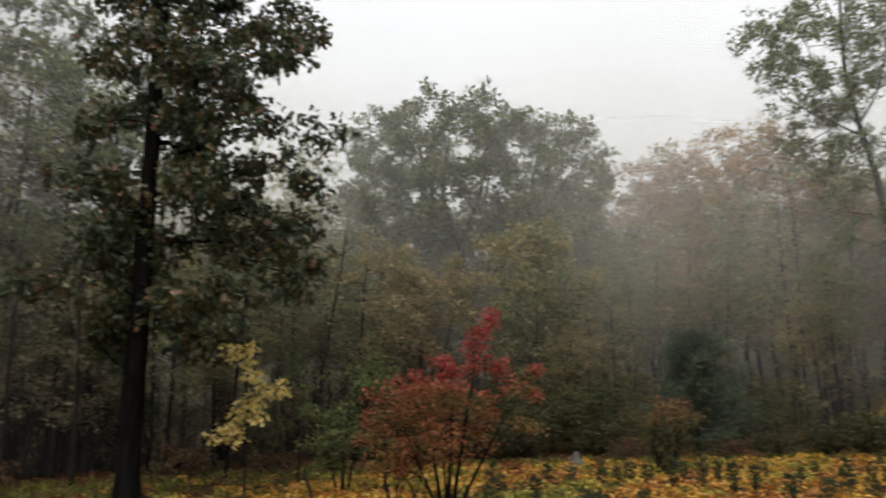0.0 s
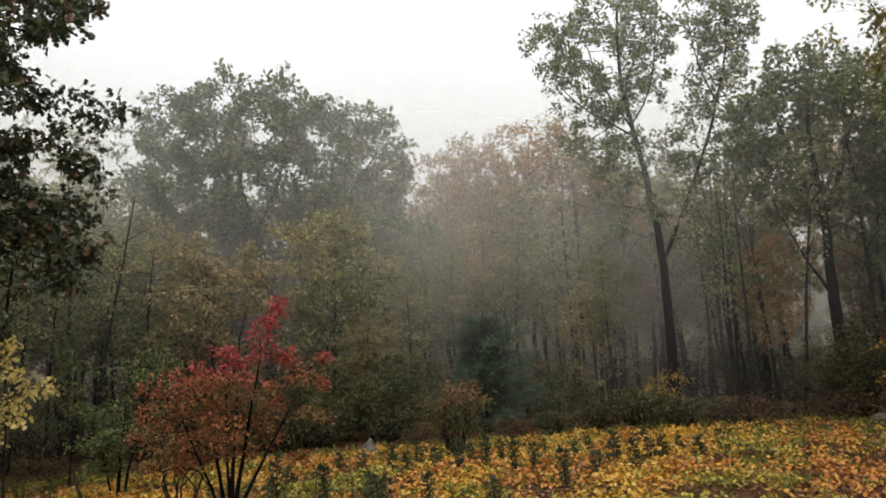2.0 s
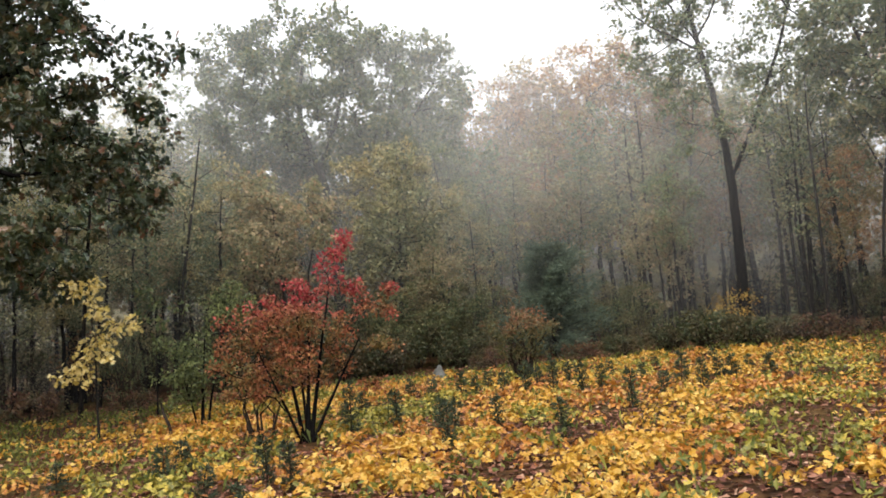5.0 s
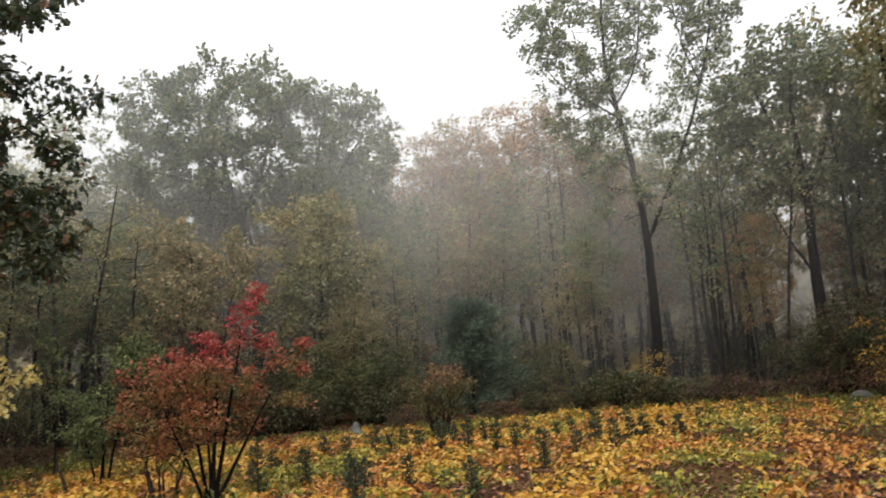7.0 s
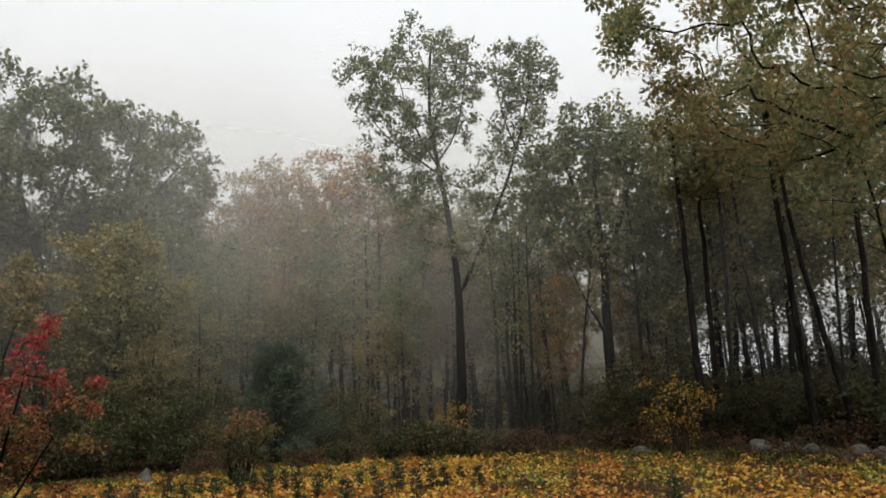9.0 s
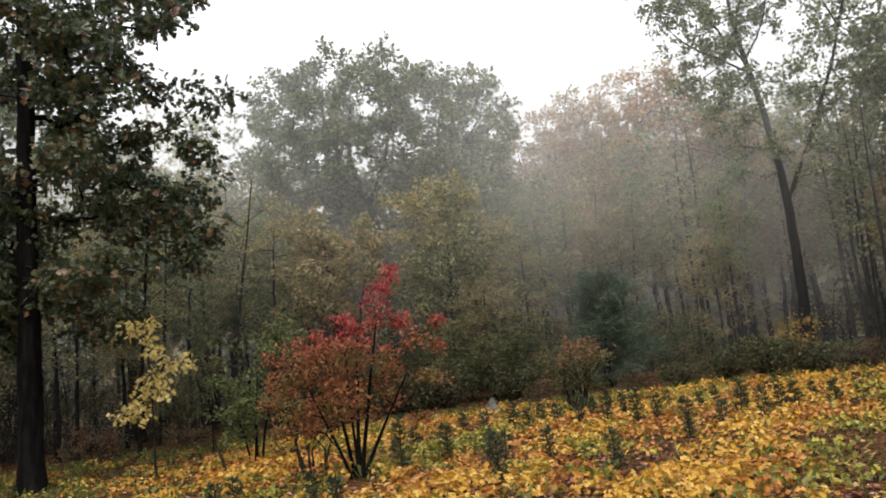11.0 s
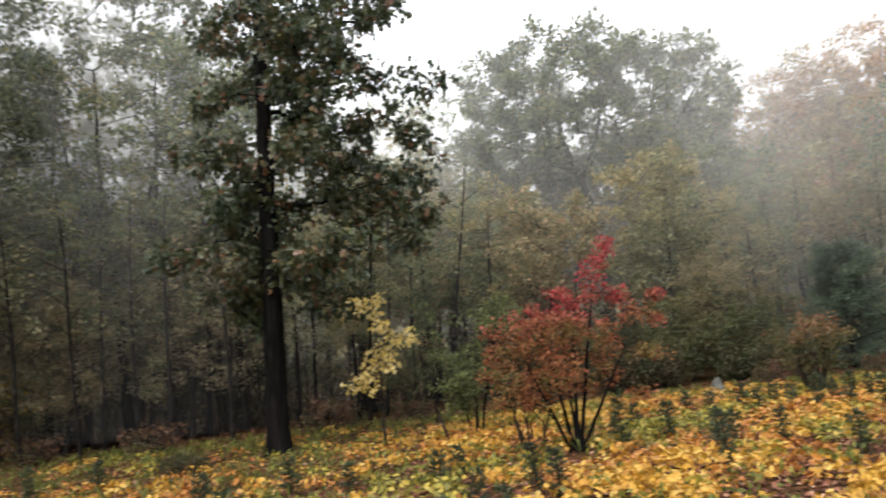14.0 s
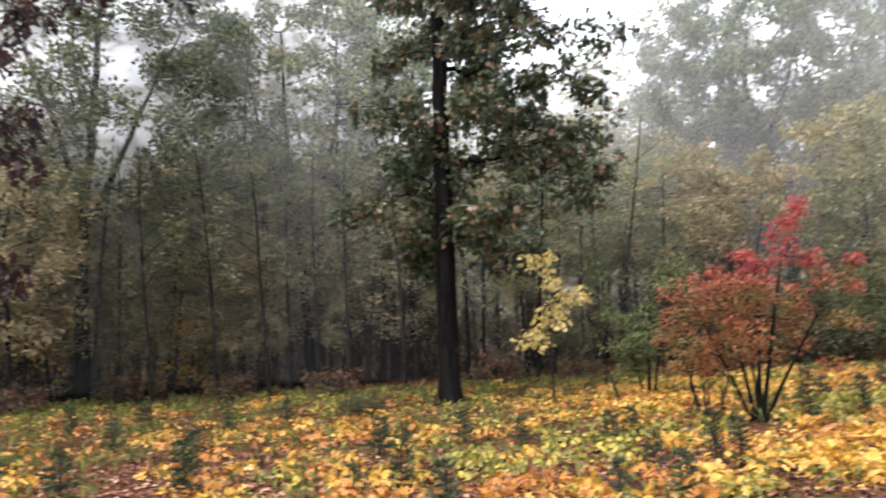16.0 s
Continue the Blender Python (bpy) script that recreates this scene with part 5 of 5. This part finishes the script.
def rail_fence(at, turn, length):
    ob = thing("rail_fence", at, "weathered grey rail fence along the bank", "fence", turn=turn)
    bm = bmesh.new()
    bmesh.ops.create_cube(bm, size=1)
    bmesh.ops.bevel(bm, geom=bm.edges[:], offset=0.12, segments=1, affect="EDGES")
    me = bpy.data.meshes.new("rail")
    bm.to_mesh(me)
    bm.free()
    me.materials.append(M_RAIL)
    for k in range(int(length / 2.4) + 1):
        part("post", me, ob).matrix_basis = pose(k * 2.4, 0, 0.45) @ Matrix.Diagonal((0.11, 0.11, 1.5, 1))
    for k in range(int(length / 2.4)):
        for z in (0.35, 0.7, 1.05):
            part("rail", me, ob).matrix_basis = pose(k * 2.4 + 1.2, -0.05, z) @ Matrix.Diagonal((2.42, 0.05, 0.12, 1))


x, y = polar(-50.5, 48.8)
rail_fence((float(x), float(y), float(ground_z(x, y)) + 2.6), -53.5, 7.2)

# dead stem standing in the field
v, f = tube([(0, 0, -0.05), (-0.03, 0, 0.2), (-0.14, 0.02, 0.45), (-0.17, 0.03, 0.62)], [0.035, 0.03, 0.025, 0.015], 7)
ob = new("dead_stem", tri_mesh("dead_stem", v, f, [M_STEM], True))
ob.location = on_ground(10.8, 15.2)
tagged(ob, "short crooked dead woody stem", "dead wood")

# ---- low plants of the field ----
EDGE = [(-80, 17), (-55, 20.5), (-45, 24.0), (-30, 24.0), (-17, 22.5), (-1, 20.8), (17, 19.8), (27, 19.6), (46, 21), (60, 18), (80, 15)]


def field_edge(az):
    return np.interp(az, [a for a, _ in EDGE], [r for _, r in EDGE])


def drift(x, y, s=1.0, o=0.0):
    """Uneven growth, from 0 to 1."""
    return 0.5 + 0.2 * np.sin(x * 0.83 * s + 1.1 + o) * np.sin(y * 0.71 * s + o) + 0.18 * np.sin(x * 1.9 * s - y * 1.3 * s + o) + 0.14 * np.sin(x * 3.1 * s + y * 2.7 * s + 2 + o)


def scatter(n, near, beyond, seed, wide=74):
    g = np.random.default_rng(seed)
    az = g.uniform(-wide, wide, n)
    r = np.sqrt(g.uniform(0, 1, n) * ((field_edge(az) + beyond) ** 2 - near ** 2) + near ** 2)
    return g, az, r, -np.sin(np.radians(az)) * r, np.cos(np.radians(az)) * r


def whorls(g, x, y, per, small, large, form):
    """Low plants, each a loose dome of leaves that hang outwards."""
    n = len(x) * per
    tops = np.stack([x, y, ground_z(x, y) + g.uniform(0.06, 0.21, len(x)) * (0.6 + 0.8 * drift(x, y, 2.2, 1.0))], 1)
    c = np.repeat(tops, per, 0)
    wide = np.repeat(g.uniform(0.13, 0.25, len(x)), per)
    a = np.tile(np.arange(per) * 2.4, len(x)) + np.repeat(g.uniform(0, 6.3, len(x)), per)
    out = np.stack([np.cos(a), np.sin(a), np.zeros(n)], 1)
    rad = wide * np.sqrt(g.uniform(0, 1, n))
    s = g.uniform(small, large, n)
    at = c + out * (rad * 0.8)[:, None] - UP * (rad ** 2 * 3.0 + g.uniform(-0.02, 0.03, n))[:, None]
    lift = -rad * 4.0 + g.normal(0, 0.45, n)
    return leaves(at, out + UP * lift[:, None] + g.normal(0, 0.3, (n, 3)), UP + out * 0.4 + g.normal(0, 0.55, (n, 3)), s, s * 0.8, form)


def field_plants():
    made = [[], [], []]
    for count, near, per, small, large, form, inner, outer, seed, wide in ((15000, 3.0, 20, 0.065, 0.11, "lobed", 0, 8.0, 21, 74), (15000, 3.0, 20, 0.065, 0.11, "lobed", 8.0, 11.5, 24, 74),
                                                                           (24000, 3.0, 16, 0.06, 0.105, "diamond", 11.5, 40, 22, 74), (5000, 0.8, 12, 0.07, 0.11, "diamond", 0.8, 14, 23, 180)):
        g, az, r, x, y = scatter(count, near, 0.4, seed, wide)
        d = 0.55 * drift(x, y) + 0.45 * drift(x, y, 3.9, 0.6)
        path = np.exp(-((az + 35 + 4 * np.sin(r * 0.5)) / 4.5) ** 2) * (r < 17)
        foot = np.exp(-((x + 0.35) ** 2 + (y - 11.8) ** 2) / 1.2)
        grow = np.clip(4.2 * d - 1.5, 0.07, 0.88) * (1 - 0.6 * path) * (1 - 0.9 * foot)
        grow = grow * np.interp(az, [-50, -36, -24, 12, 20, 32, 50], [0.7, 0.9, 1, 1, 0.7, 0.42, 0.33])
        grow = grow * np.where(az > 12, np.interp(r, [8, 12, 16, 20], [1, 0.55, 0.25, 0.13]), 1) * np.where(az < -34, np.interp(r, [12, 18, 23], [1, 0.55, 0.25]), 1)
        if wide > 90:
            grow = np.where((np.abs(az) > 74) | (r < 3.0), 0.8, 0)
        keep = (g.uniform(0, 1, len(x)) < grow) & (r > inner) & (r <= outer)
        x, y, az, r = x[keep], y[keep], az[keep], r[keep]
        # the colours come in drifts a metre or two wide, with strays among them
        u = drift(x, y, 1.15, 5.0) + g.normal(0, 0.10, len(x)) + np.interp(az, [10, 30], [0, 0.07])
        w = drift(x, y, 0.8, 9.0) + g.normal(0, 0.09, len(x)) + np.interp(r, [5, 11], [0.10, 0]) * (az < 16) - np.interp(az, [18, 28], [0, 0.09]) + np.interp(az, [-46, -36], [0.07, 0]) * (r < 12) + np.where(az > 14, np.interp(r, [12, 17], [-0.06, 0.06]), 0)
        sort = np.where(w > 0.645 + np.interp(az, [-38, -30, -12, -4], [0, 0.07, 0.07, 0]), 2, np.where(u > 0.56, 1, 0))
        for k in range(3):
            made[k].append(whorls(g, x[sort == k], y[sort == k], per, small, large, form))
    for name, mat, pieces, label in zip(("yellow_plants", "orange_plants", "green_plants"), (M_FIELD, M_FIELD2, M_FIELD3), made,
                                        ("knee-low plants with golden yellow leaves", "knee-low plants with orange and brown leaves", "knee-low plants with leaves still yellow-green")):
        tagged(new(name, tri_mesh(name, *joined(pieces), [mat])), label, "plants", kind="stuff")


def weeds():
    g, az, r, x, y = scatter(3000, 3.0, 2.5, 33)
    d = drift(x, y, 0.7, 2.0)
    keep = (g.uniform(0, 1, len(x)) < np.clip(d * 1.2 - 0.3, 0, 1) + np.where(az > 14, np.interp(r, [9, 15], [-0.1, 0.12]), 0)) | ((r > field_edge(az) - 1.8) & (g.uniform(0, 1, len(x)) < 0.6))
    x, y = x[keep], y[keep]
    per = 16
    c = np.repeat(np.stack([x, y, ground_z(x, y) + 0.01], 1), per, 0)
    n = len(c)
    c = c + np.concatenate([g.normal(0, 0.09, (n, 2)), g.uniform(0, 0.16, (n, 1))], 1)
    v, f = leaves(c, g.normal(0, 1, (n, 3)) + UP * 0.5, UP + g.normal(0, 0.5, (n, 3)), g.uniform(0.06, 0.13, n), 0.05, "diamond")
    tagged(new("weeds", tri_mesh("weeds", v, f, [M_WEED])), "low green weeds between the yellow plants", "weeds", kind="stuff")
    g, az, r, x, y = scatter(13000, 3.5, 2.0, 35)
    keep = g.uniform(0, 1, len(x)) < np.where(r > field_edge(az) - 2.5, 0.9, np.clip(drift(x, y, 0.6, 4.0) * 1.3 - 0.2, 0, 1))
    x, y = x[keep], y[keep]
    c = np.stack([x, y, ground_z(x, y) - 0.01], 1)
    v, f = leaves(c, g.normal(0, 0.45, c.shape) * (1, 1, 0) + UP, g.normal(0, 1, c.shape), g.uniform(0.1, 0.26, len(c)), 0.012, "blade")
    tagged(new("grass", tri_mesh("grass", v, f, [M_WEED])), "thin yellow-green grass blades", "grass", kind="stuff")


def litter():
    made = []
    for count, beyond, small, large, seed in ((40000, 6.0, 0.055, 0.12, 44), (30000, -9.0, 0.04, 0.095, 45), (9000, -7.0, 0.05, 0.11, 46)):
        g, az, r, x, y = scatter(count, 3.0 if seed < 46 else 0.5, beyond, seed, 74 if seed < 46 else 180)
        c = np.stack([x, y, ground_z(x, y) + g.uniform(0.005, 0.04, len(x))], 1)
        made.append(leaves(c, g.normal(0, 1, c.shape) * (1, 1, 0.25), UP + g.normal(0, 0.35, c.shape), g.uniform(small, large, len(c)), g.uniform(0.035, 0.075, len(c)), "diamond"))
    tagged(new("fallen_leaves", tri_mesh("fallen_leaves", *joined(made), [M_LITTER])), "brown fallen leaves strewn over the ground", "leaf litter", kind="stuff")


field_plants()
weeds()
litter()


# ---- mist between the trees ----
def mist(r, thick, seed, height, floor, rise, west=0.0, east=0.0, bend=0.0, fade=(15.0, 29.0)):
    g = np.random.default_rng(seed)
    az = np.linspace(-95, 95, 60)
    rr = r + 1.5 * np.sin(az * 0.11 + seed) + 0.8 * np.sin(az * 0.31) - bend * np.clip((-az - 36) / 16, 0, 1)
    x, y = 3.5 - np.sin(np.radians(az)) * rr, 0.5 + np.cos(np.radians(az)) * rr
    rows = [np.stack([x + 0.5 * math.sin(k), y + 0.5 * math.cos(k), ground_z(x, y) + 0.3 + height * k / 6], 1) for k in range(7)]
    v = np.concatenate(rows)
    i, j = np.meshgrid(np.arange(6), np.arange(59), indexing="ij")
    p = i * 60 + j
    f = np.concatenate([np.stack([p, p + 1, p + 61], -1).reshape(-1, 3), np.stack([p, p + 61, p + 60], -1).reshape(-1, 3)])
    tagged(new("mist", tri_mesh("mist", v, f, [mist_material("drifting_mist", thick, floor, rise, west, east, fade)], True)), "thin pale mist drifting between the trees", "mist", kind="stuff")


# it is thicker in the western and the eastern wood
mist(25.0, 0.06, 20, 30, 0.2, 9, 1.3, 0.6, 3.0)
mist(29.4, 0.10, 25, 30, 0.2, 8, 5.0, 0.5, fade=(9.0, 21.0))
mist(33.2, 0.11, 31, 30, 0.1, 8, 3.0, fade=(10.0, 23.0))
mist(38.0, 0.16, 36, 32, 0.03, 9)
mist(43.5, 0.22, 43, 34, 0.04, 9)
mist(53.0, 0.45, 50, 36, 0.06, 11)
